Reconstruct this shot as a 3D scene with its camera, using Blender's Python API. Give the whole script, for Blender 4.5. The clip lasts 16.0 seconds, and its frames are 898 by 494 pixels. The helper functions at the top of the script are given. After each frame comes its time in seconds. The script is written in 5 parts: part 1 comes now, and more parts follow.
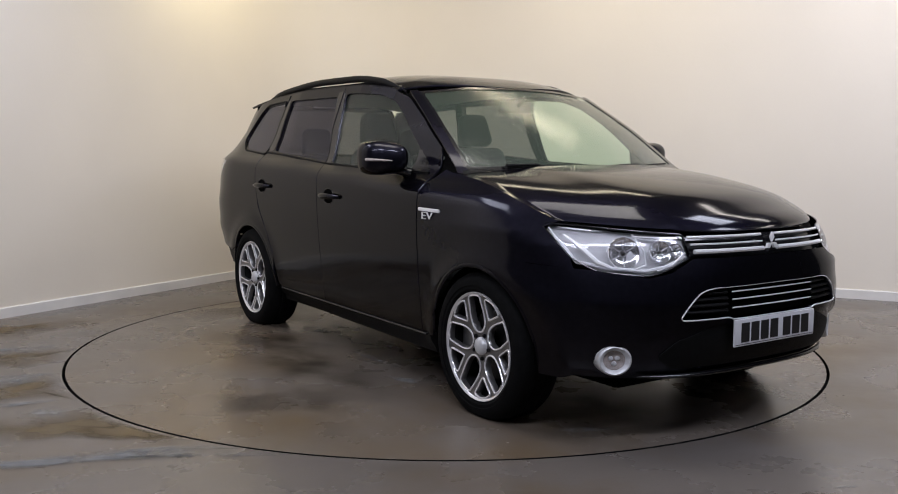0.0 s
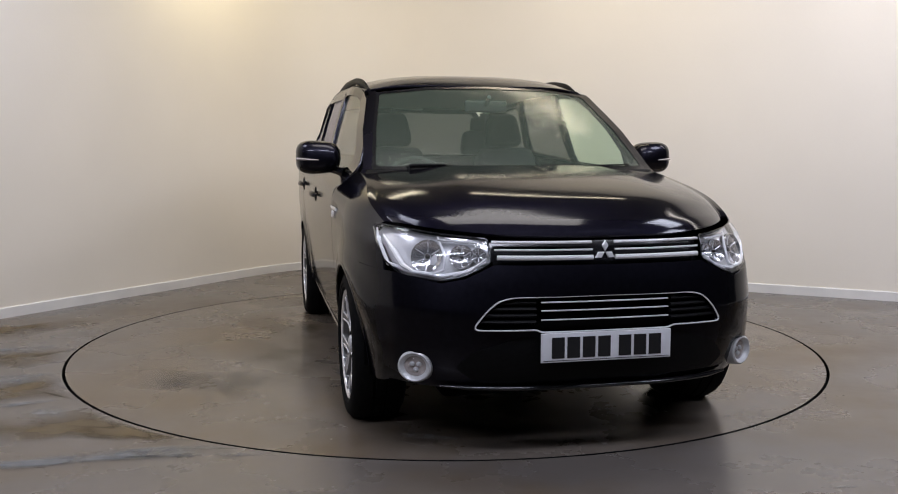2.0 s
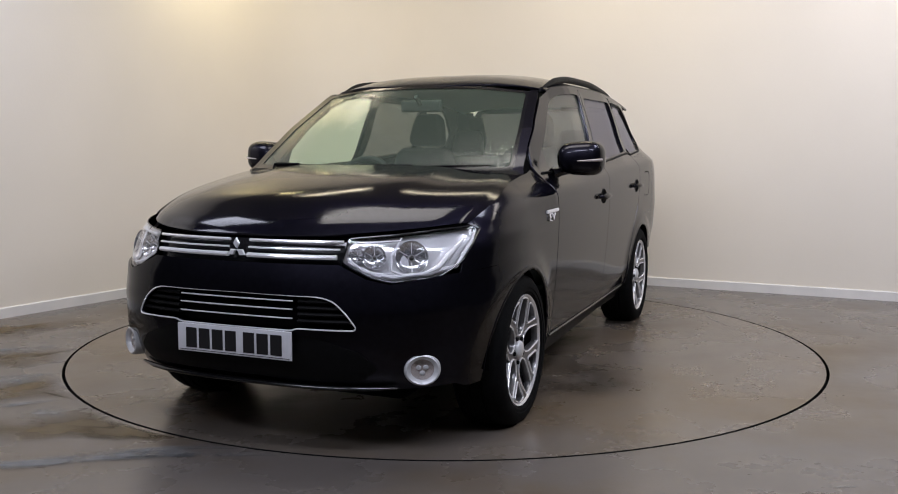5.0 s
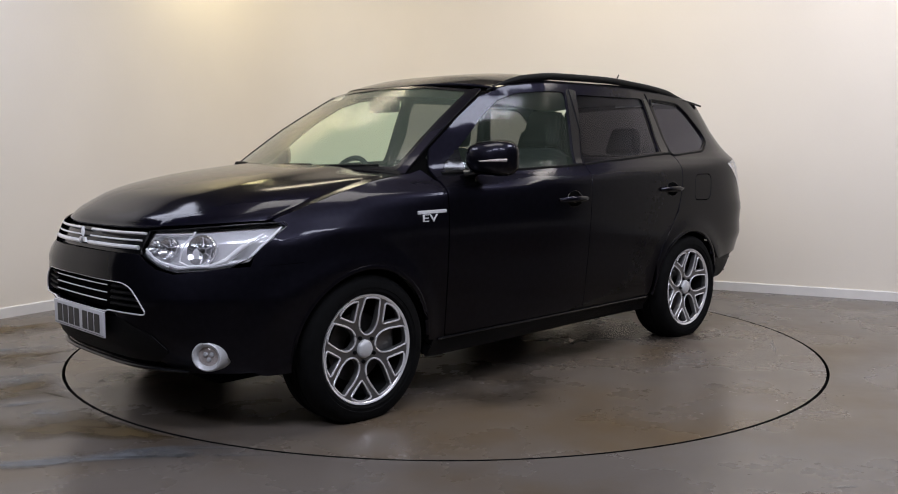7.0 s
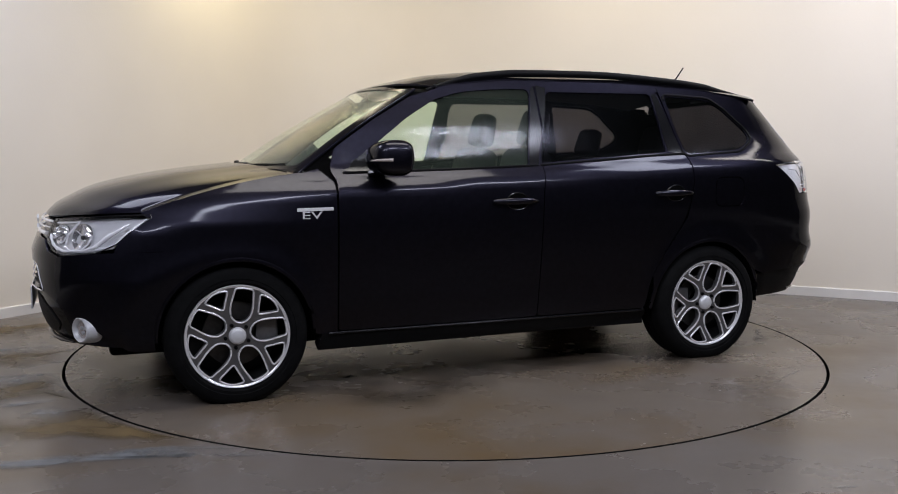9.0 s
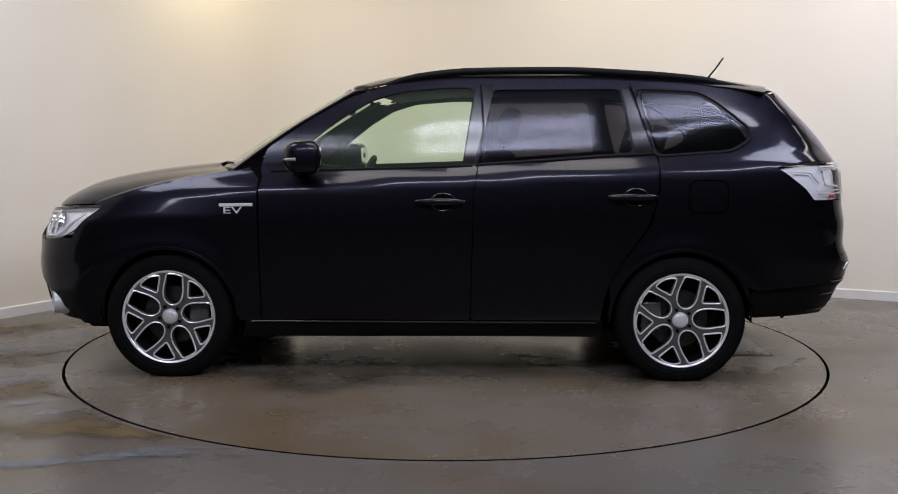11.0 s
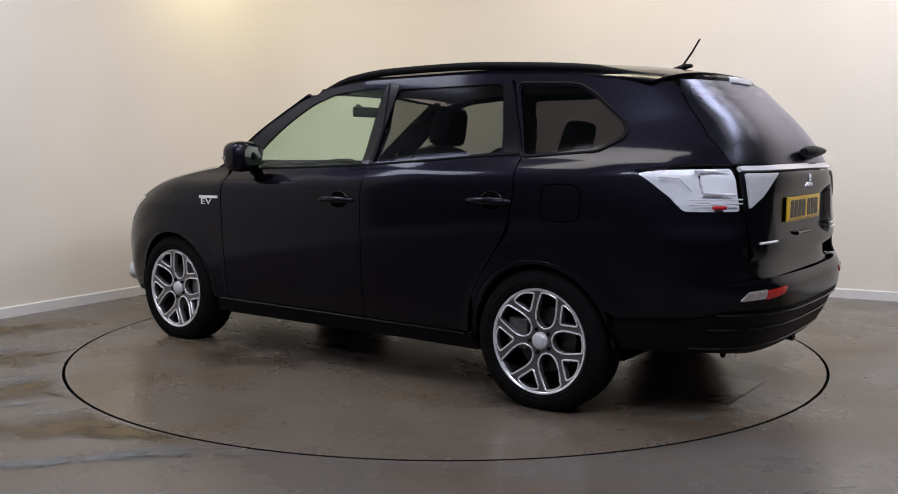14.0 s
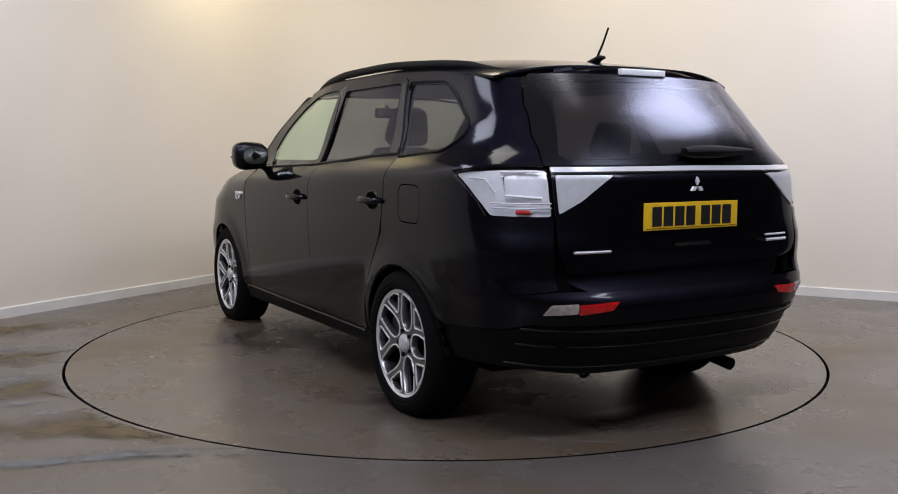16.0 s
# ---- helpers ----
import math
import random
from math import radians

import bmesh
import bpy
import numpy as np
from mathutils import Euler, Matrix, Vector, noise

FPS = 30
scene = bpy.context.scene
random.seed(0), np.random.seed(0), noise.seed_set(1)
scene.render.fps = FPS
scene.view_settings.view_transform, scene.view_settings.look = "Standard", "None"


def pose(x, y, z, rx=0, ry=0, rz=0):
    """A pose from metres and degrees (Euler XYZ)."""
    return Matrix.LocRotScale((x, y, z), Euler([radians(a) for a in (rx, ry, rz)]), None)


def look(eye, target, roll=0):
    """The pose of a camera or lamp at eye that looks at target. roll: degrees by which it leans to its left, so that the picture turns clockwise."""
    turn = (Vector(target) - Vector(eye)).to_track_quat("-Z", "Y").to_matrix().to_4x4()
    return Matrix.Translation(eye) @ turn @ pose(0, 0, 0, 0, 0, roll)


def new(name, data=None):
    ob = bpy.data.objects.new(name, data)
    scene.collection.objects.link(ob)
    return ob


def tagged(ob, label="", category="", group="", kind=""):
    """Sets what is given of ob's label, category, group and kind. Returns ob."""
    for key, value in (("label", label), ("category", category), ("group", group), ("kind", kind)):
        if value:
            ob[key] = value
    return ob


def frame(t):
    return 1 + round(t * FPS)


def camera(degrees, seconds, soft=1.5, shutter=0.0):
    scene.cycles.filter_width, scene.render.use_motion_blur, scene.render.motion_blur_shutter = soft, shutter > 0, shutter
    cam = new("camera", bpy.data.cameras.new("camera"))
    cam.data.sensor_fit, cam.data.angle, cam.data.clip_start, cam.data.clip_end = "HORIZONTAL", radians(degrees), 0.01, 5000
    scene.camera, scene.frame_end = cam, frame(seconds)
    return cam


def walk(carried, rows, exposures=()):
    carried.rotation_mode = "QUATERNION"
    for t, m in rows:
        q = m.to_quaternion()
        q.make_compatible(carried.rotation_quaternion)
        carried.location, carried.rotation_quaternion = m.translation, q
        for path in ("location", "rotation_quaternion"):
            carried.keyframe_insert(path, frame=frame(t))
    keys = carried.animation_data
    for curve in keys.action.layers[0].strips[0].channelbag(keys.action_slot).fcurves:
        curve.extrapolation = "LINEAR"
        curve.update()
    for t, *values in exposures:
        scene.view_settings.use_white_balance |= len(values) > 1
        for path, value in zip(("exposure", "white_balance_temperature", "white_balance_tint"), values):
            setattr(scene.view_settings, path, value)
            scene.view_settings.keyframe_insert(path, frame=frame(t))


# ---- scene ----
from mathutils.geometry import delaunay_2d_cdt

# ---------------------------------------------------------------- camera
cam = camera(52.56, 16.0, soft=1.0)
EYE = pose(0, -5.623, 1.194, 90 - 6.10, 0, -0.158) @ pose(0, 0, 0, 0, 0, 0.133)
walk(cam, [(0.0, EYE), (16.0, EYE)], exposures=[(0.0, 0.2), (16.0, 0.2)])

# ---------------------------------------------------------------- light
world = bpy.data.worlds.new("room_air")
scene.world = world
world.use_nodes = True
world.node_tree.nodes["Background"].inputs[0].default_value = (0.8, 0.85, 1.0, 1)
world.node_tree.nodes["Background"].inputs[1].default_value = 0.02


def area_lamp(name, at, target, w, h, watts, colour):
    data = bpy.data.lights.new(name, "AREA")
    data.shape, data.size, data.size_y, data.energy, data.color = "RECTANGLE", w, h, watts, colour
    ob = new(name, data)
    ob.matrix_world = look(at, target)
    return ob


BLUE, WARM, NEUTRAL, PINK, OVERHEAD = (0.79, 0.825, 1.0), (1.0, 0.86, 0.45), (1.0, 0.88, 0.66), (1.0, 0.93, 0.88), (1.0, 0.96, 0.92)
# a row of cool lamps high behind the camera, a cool pair beside the turntable, washers along the walls, one warm spot
for x, y in ((-2.8, -4.7), (0.1, -4.1), (2.9, -3.6)):
    area_lamp("ceiling_lamp", (x, y, 3.5), (x * 0.9, 0.6, 0.4), 2.2, 0.42, 68, BLUE)
area_lamp("ceiling_lamp", (-2.7, -0.7, 3.5), (-2.9, -0.2, 0), 1.2, 1.2, 38, BLUE)
area_lamp("ceiling_lamp", (2.9, -0.7, 3.5), (3.2, 0.0, 0), 1.2, 1.2, 56, BLUE)
area_lamp("ceiling_lamp", (0.1, -1.1, 3.5), (0.1, -0.9, 0), 2.4, 1.0, 42, OVERHEAD)
area_lamp("wall_washer", (-1.15, 2.0, 3.45), (-1.8, 2.6, 0.8), 1.2, 0.3, 11, NEUTRAL)
area_lamp("wall_washer", (0.9, 1.4, 3.45), (1.2, 2.5, 0.6), 2.0, 0.3, 20, NEUTRAL)
area_lamp("wall_washer", (3.6, 0.3, 3.45), (3.9, 1.3, 0.6), 2.0, 0.3, 19, PINK)
area_lamp("spot_lamp", (-1.72, 2.1, 3.3), (-2.1, 2.45, 2.3), 0.3, 0.3, 6.5, WARM)

# ---------------------------------------------------------------- materials


def material(name, colour, rough=0.5, metal=0.0, noise_scale=0.0, noise_amount=0.0, bump=0.0, bump_scale=0.0,
             coat=0.0, spec=0.5, emission=None, glow=0.0, alpha=1.0, rough_noise=0.0):
    m = bpy.data.materials.new(name)
    m.use_nodes = True
    nt = m.node_tree
    b = nt.nodes["Principled BSDF"]
    b.inputs["Base Color"].default_value = (*colour, 1)
    b.inputs["Roughness"].default_value = rough
    b.inputs["Metallic"].default_value = metal
    b.inputs["Specular IOR Level"].default_value = spec
    b.inputs["Coat Weight"].default_value = coat
    b.inputs["Coat Roughness"].default_value = 0.15 if metal > 0.1 and coat else 0.03
    b.inputs["Alpha"].default_value = alpha
    if emission:
        b.inputs["Emission Color"].default_value = (*emission, 1)
        b.inputs["Emission Strength"].default_value = glow
    tc = nt.nodes.new("ShaderNodeTexCoord")
    if noise_scale:
        n = nt.nodes.new("ShaderNodeTexNoise")
        n.inputs["Scale"].default_value, n.inputs["Detail"].default_value = noise_scale, 6
        nt.links.new(tc.outputs["Object"], n.inputs["Vector"])
        r = nt.nodes.new("ShaderNodeValToRGB")
        lo, hi = 1 - noise_amount, 1 + noise_amount
        r.color_ramp.elements[0].position, r.color_ramp.elements[1].position = 0.3, 0.7
        r.color_ramp.elements[0].color = (*[c * lo for c in colour], 1)
        r.color_ramp.elements[1].color = (*[min(1, c * hi) for c in colour], 1)
        nt.links.new(n.outputs[0], r.inputs[0])
        nt.links.new(r.outputs[0], b.inputs["Base Color"])
        if rough_noise:
            q = nt.nodes.new("ShaderNodeMapRange")
            q.inputs["From Min"].default_value, q.inputs["From Max"].default_value = 0.3, 0.7
            q.inputs["To Min"].default_value, q.inputs["To Max"].default_value = rough - rough_noise, rough + rough_noise
            nt.links.new(n.outputs[0], q.inputs["Value"])
            nt.links.new(q.outputs[0], b.inputs["Roughness"])
    if bump:
        n2 = nt.nodes.new("ShaderNodeTexNoise")
        n2.inputs["Scale"].default_value, n2.inputs["Detail"].default_value = bump_scale, 4
        nt.links.new(tc.outputs["Object"], n2.inputs["Vector"])
        bp = nt.nodes.new("ShaderNodeBump")
        bp.inputs["Strength"].default_value, bp.inputs["Distance"].default_value = bump, 0.002
        nt.links.new(n2.outputs[0], bp.inputs["Height"])
        nt.links.new(bp.outputs[0], b.inputs["Normal"])
    return m


def glass(name, tint, rough=0.0, base=0.075, haze=0.0, sheen=(1, 1, 1)):
    """Thin glazing: a tinted see-through sheet with the gloss of glass."""
    m = bpy.data.materials.new(name)
    m.use_nodes = True
    nt = m.node_tree
    nt.nodes.clear()
    out = nt.nodes.new("ShaderNodeOutputMaterial")
    mix = nt.nodes.new("ShaderNodeMixShader")
    tr = nt.nodes.new("ShaderNodeBsdfTransparent")
    gl = nt.nodes.new("ShaderNodeBsdfGlossy")
    lw = nt.nodes.new("ShaderNodeLayerWeight")
    lw.inputs[0].default_value = 0.5
    pw = nt.nodes.new("ShaderNodeMath")
    pw.operation, pw.inputs[1].default_value = "POWER", 4.5
    fr = nt.nodes.new("ShaderNodeMapRange")
    fr.inputs["To Min"].default_value, fr.inputs["To Max"].default_value = base, 0.9
    nt.links.new(lw.outputs["Facing"], pw.inputs[0])
    nt.links.new(pw.outputs[0], fr.inputs["Value"])
    tr.inputs[0].default_value = (*tint, 1)
    gl.inputs["Roughness"].default_value = rough
    gl.inputs[0].default_value = (*sheen, 1)
    nt.links.new(fr.outputs[0], mix.inputs[0])
    nt.links.new(tr.outputs[0], mix.inputs[1])
    nt.links.new(gl.outputs[0], mix.inputs[2])
    # a thin pale green diffuse layer; paints in the haze of room reflections
    veil = nt.nodes.new("ShaderNodeBsdfDiffuse")
    veil.inputs[0].default_value = (0.55, 0.72, 0.55, 1)
    film = nt.nodes.new("ShaderNodeMixShader")
    film.inputs[0].default_value = haze
    nt.links.new(mix.outputs[0], film.inputs[1])
    nt.links.new(veil.outputs[0], film.inputs[2])
    nt.links.new(film.outputs[0], out.inputs[0])
    return m


def car_paint():
    """Near-black metallic lacquer: a dim blue flake lobe under a clear coat."""
    m = material("black_metallic_paint", (0.0145, 0.0138, 0.0205), 0.42, 1.0, 40, 0.12)
    b = m.node_tree.nodes["Principled BSDF"]
    b.inputs["Specular Tint"].default_value = (0.05, 0.05, 0.08, 1)
    b.inputs["Coat Weight"].default_value = 1.0
    b.inputs["Coat IOR"].default_value = 1.27
    b.inputs["Coat Roughness"].default_value = 0.1
    return m


PAINT = car_paint()
BLACK_GLOSS = material("gloss_black_trim", (0.006, 0.006, 0.007), 0.18, 0, 30, 0.2)
BLACK_TRIM = material("black_plastic", (0.004, 0.004, 0.0043), 0.5, 0, 60, 0.25, 0.4, 400, spec=0.1)
DARK = material("dark_underbody", (0.002, 0.002, 0.002), 0.9, 0, 12, 0.4, spec=0.03)
RUBBER = material("tyre_rubber", (0.0045, 0.0045, 0.0045), 0.8, 0, 30, 0.3, 0.5, 120, spec=0.08)
ALLOY = material("machined_alloy", (0.9, 0.89, 0.89), 0.24, 0.5, 60, 0.06)
ALLOY_GREY = material("grey_alloy_paint", (0.17, 0.167, 0.165), 0.3, 0.7, 40, 0.1)
STEEL = material("brake_steel", (0.08, 0.077, 0.074), 0.45, 1.0, 30, 0.25)
CHROME = material("chrome", (0.95, 0.95, 0.96), 0.14, 0.35, 20, 0.03)
SATIN = material("satin_silver_plastic", (0.62, 0.62, 0.62), 0.38, 0.2, 40, 0.06)
REFLECTOR = material("lamp_reflector", (0.92, 0.92, 0.93), 0.14, 0.4, 30, 0.04)
BOWL = material("lamp_bowl", (0.82, 0.82, 0.83), 0.15, 0.85, 30, 0.05, 0.6, 60)
BOWL_FLAT = material("silvered_glass", (0.75, 0.77, 0.76), 0.02, 1.0)
LENS_CLEAR = glass("clear_lamp_lens", (0.97, 0.97, 0.98), 0.02, 0.03)
LENS_WHITE = material("clear_white_lens", (0.86, 0.86, 0.87), 0.16, 0.0, 60, 0.06, 0.5, 140, coat=0.8)
LENS_SMOKE = material("reversing_lens", (0.42, 0.37, 0.34), 0.2, 0, 60, 0.2, 0.6, 140, coat=0.6)
BARREL = material("dark_wheel_barrel", (0.009, 0.009, 0.009), 0.5, 0.3, 30, 0.3)
LENS_RED = material("red_lens", (0.5, 0.012, 0.012), 0.15, 0, 60, 0.2, coat=0.6)
GLASS_CLEAR = glass("green_tinted_glass", (0.82, 0.93, 0.84), 0.12, 0.017, 0.025)
GLASS_SCREEN = glass("windscreen_glass", (0.84, 0.95, 0.85), 0.2, 0.045, 0.05)
GLASS_DARK = glass("privacy_glass", (0.23, 0.225, 0.235), 0.14, 0.018, 0.001, (0.84, 0.85, 1.0))
GLASS_REAR = glass("rear_privacy_glass", (0.13, 0.128, 0.14), 0.24, 0.055, 0.001, (0.84, 0.85, 1.0))
SEAT = material("dark_seat_fabric", (0.022, 0.022, 0.024), 0.85, 0, 80, 0.3, 0.5, 500)
DASH = material("dark_dashboard_plastic", (0.02, 0.02, 0.021), 0.6, 0, 50, 0.2, 0.3, 500)
LINING = material("pale_headlining", (0.6, 0.59, 0.54), 0.9, 0, 40, 0.06)
PLATE_WHITE = material("white_number_plate", (0.68, 0.68, 0.7), 0.35, 0, 30, 0.04)
PLATE_YELLOW = material("yellow_number_plate", (0.82, 0.5, 0.02), 0.35, 0, 30, 0.05)
INK = material("black_plate_ink", (0.012, 0.012, 0.013), 0.4, 0, 30, 0.1)
SKIRT = material("white_skirting_paint", (0.72, 0.70, 0.67), 0.4, 0, 6, 0.05)


def floor_material(name, base, turn):
    """Grey-brown resin floor: glossy film, tan dirt clouds, pale scuffs, fine speckle."""
    m = bpy.data.materials.new(name)
    m.use_nodes = True
    nt = m.node_tree
    b = nt.nodes["Principled BSDF"]
    tc = nt.nodes.new("ShaderNodeTexCoord")
    mp = nt.nodes.new("ShaderNodeMapping")
    mp.inputs["Location"].default_value = (turn, turn * 0.7, 0)
    nt.links.new(tc.outputs["Object"], mp.inputs[0])

    def tex(scale, detail, lo, hi, stretch=None):
        n = nt.nodes.new("ShaderNodeTexNoise")
        n.inputs["Scale"].default_value, n.inputs["Detail"].default_value = scale, detail
        n.inputs["Roughness"].default_value = 0.6
        src = mp
        if stretch:
            src = nt.nodes.new("ShaderNodeMapping")
            src.inputs["Scale"].default_value = stretch
            nt.links.new(mp.outputs[0], src.inputs[0])
        nt.links.new(src.outputs[0], n.inputs["Vector"])
        r = nt.nodes.new("ShaderNodeMapRange")
        r.inputs["From Min"].default_value, r.inputs["From Max"].default_value = lo, hi
        nt.links.new(n.outputs[0], r.inputs["Value"])
        return r

    def blend(fac, a, colour, amount):
        x = nt.nodes.new("ShaderNodeMix")
        x.data_type = "RGBA"
        k = nt.nodes.new("ShaderNodeMath")
        k.operation = "MULTIPLY"
        k.inputs[1].default_value = amount
        nt.links.new(fac.outputs[0], k.inputs[0])
        nt.links.new(k.outputs[0], x.inputs[0])
        if isinstance(a, tuple):
            x.inputs[6].default_value = (*a, 1)
        else:
            nt.links.new(a.outputs[2], x.inputs[6])
        x.inputs[7].default_value = (*colour, 1)
        return x

    c = blend(tex(0.7, 6, 0.44, 0.66), base, (base[0] * 0.82, base[1] * 0.64, base[2] * 0.36), 0.85)
    c = blend(tex(1.6, 8, 0.56, 0.7, (1, 1.8, 1)), c, tuple(v * 0.6 for v in base), 0.35)
    c = blend(tex(1.7, 8, 0.56, 0.74, (1.0, 2.4, 1)), c, (base[0] * 1.4, base[1] * 1.45, base[2] * 1.55), 0.25)
    c = blend(tex(90, 3, 0.55, 0.75), c, tuple(v * 0.7 for v in base), 0.35)
    nt.links.new(c.outputs[2], b.inputs["Base Color"])
    b.inputs["Specular IOR Level"].default_value = 0.55
    rr = tex(1.3, 7, 0.3, 0.7)
    rr.inputs["To Min"].default_value, rr.inputs["To Max"].default_value = 0.19, 0.36
    nt.links.new(rr.outputs[0], b.inputs["Roughness"])
    n2 = nt.nodes.new("ShaderNodeTexNoise")
    n2.inputs["Scale"].default_value, n2.inputs["Detail"].default_value = 14, 5
    nt.links.new(tc.outputs["Object"], n2.inputs["Vector"])
    bp = nt.nodes.new("ShaderNodeBump")
    bp.inputs["Strength"].default_value, bp.inputs["Distance"].default_value = 0.03, 0.002
    nt.links.new(n2.outputs[0], bp.inputs["Height"])
    nt.links.new(bp.outputs[0], b.inputs["Normal"])
    return m


WALL = material("painted_wall", (0.77, 0.71, 0.615), 0.62, 0, 0.9, 0.03, 0.25, 60)
WALL_DARK = material("dark_grey_wall_paint", (0.03, 0.03, 0.033), 0.8, 0, 2, 0.1)
FLOOR = floor_material("resin_floor", (0.126, 0.11, 0.097), 0.0)
DISC = floor_material("turntable_floor", (0.138, 0.116, 0.095), 7.3)
CEILING = material("grey_ceiling_paint", (0.2, 0.2, 0.2), 0.8, 0, 2, 0.04)
GROOVE = material("dark_gap", (0.004, 0.004, 0.004), 0.9, 0, 20, 0.3, spec=0.05)
SCUFF = material("pale_dried_spill", (0.24, 0.235, 0.225), 0.42, 0, 18, 0.25)


def ragged(m, scale, lo, hi, most=1.0):
    """Breaks a thin film up into uneven flecks that thin out towards its rim (UV x)."""
    nt = m.node_tree
    b = nt.nodes["Principled BSDF"]
    n = nt.nodes.new("ShaderNodeTexNoise")
    n.inputs["Scale"].default_value, n.inputs["Detail"].default_value = scale, 8
    tc = nt.nodes.new("ShaderNodeTexCoord")
    nt.links.new(tc.outputs["Object"], n.inputs["Vector"])
    r = nt.nodes.new("ShaderNodeMapRange")
    r.inputs["From Min"].default_value, r.inputs["From Max"].default_value = lo, hi
    nt.links.new(n.outputs[0], r.inputs["Value"])
    sep = nt.nodes.new("ShaderNodeSeparateXYZ")
    nt.links.new(tc.outputs["UV"], sep.inputs[0])
    rim = nt.nodes.new("ShaderNodeMapRange")
    rim.interpolation_type = "SMOOTHSTEP"
    rim.inputs["From Min"].default_value, rim.inputs["From Max"].default_value = 1.0, 0.25
    rim.inputs["To Max"].default_value = most
    nt.links.new(sep.outputs[0], rim.inputs["Value"])
    k = nt.nodes.new("ShaderNodeMath")
    k.operation = "MULTIPLY"
    nt.links.new(r.outputs[0], k.inputs[0])
    nt.links.new(rim.outputs[0], k.inputs[1])
    nt.links.new(k.outputs[0], b.inputs["Alpha"])


ragged(SCUFF, 9, 0.36, 0.66, 0.75)
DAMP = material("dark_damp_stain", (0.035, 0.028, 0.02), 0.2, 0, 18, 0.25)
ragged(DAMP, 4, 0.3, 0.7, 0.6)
TAN = material("tan_dried_mud", (0.12, 0.082, 0.035), 0.5, 0, 5, 0.25)
ragged(TAN, 3.5, 0.32, 0.6, 0.85)
STREAK = material("blue_grey_scuff", (0.17, 0.18, 0.19), 0.4, 0, 7, 0.2)
ragged(STREAK, 6, 0.34, 0.62, 0.8)
JOINT = material("dirty_joint", (0.06, 0.052, 0.045), 0.6, 0, 18, 0.3)

# ---------------------------------------------------------------- mesh helpers


def mesh_object(name, verts, faces, mat, parent=None, label="", smooth=True, normals=None):
    me = bpy.data.meshes.new(name)
    me.from_pydata([tuple(v) for v in verts], [], [tuple(f) for f in faces])
    me.materials.append(mat)
    me.update()
    if smooth:
        me.polygons.foreach_set("use_smooth", [True] * len(me.polygons))
        if normals is None:
            me.set_sharp_from_angle(angle=radians(40))
    if normals is not None:
        me.normals_split_custom_set_from_vertices([tuple(n) for n in normals])
    ob = new(name, me)
    ob.parent = parent
    if label:
        ob["label"] = label
    return ob


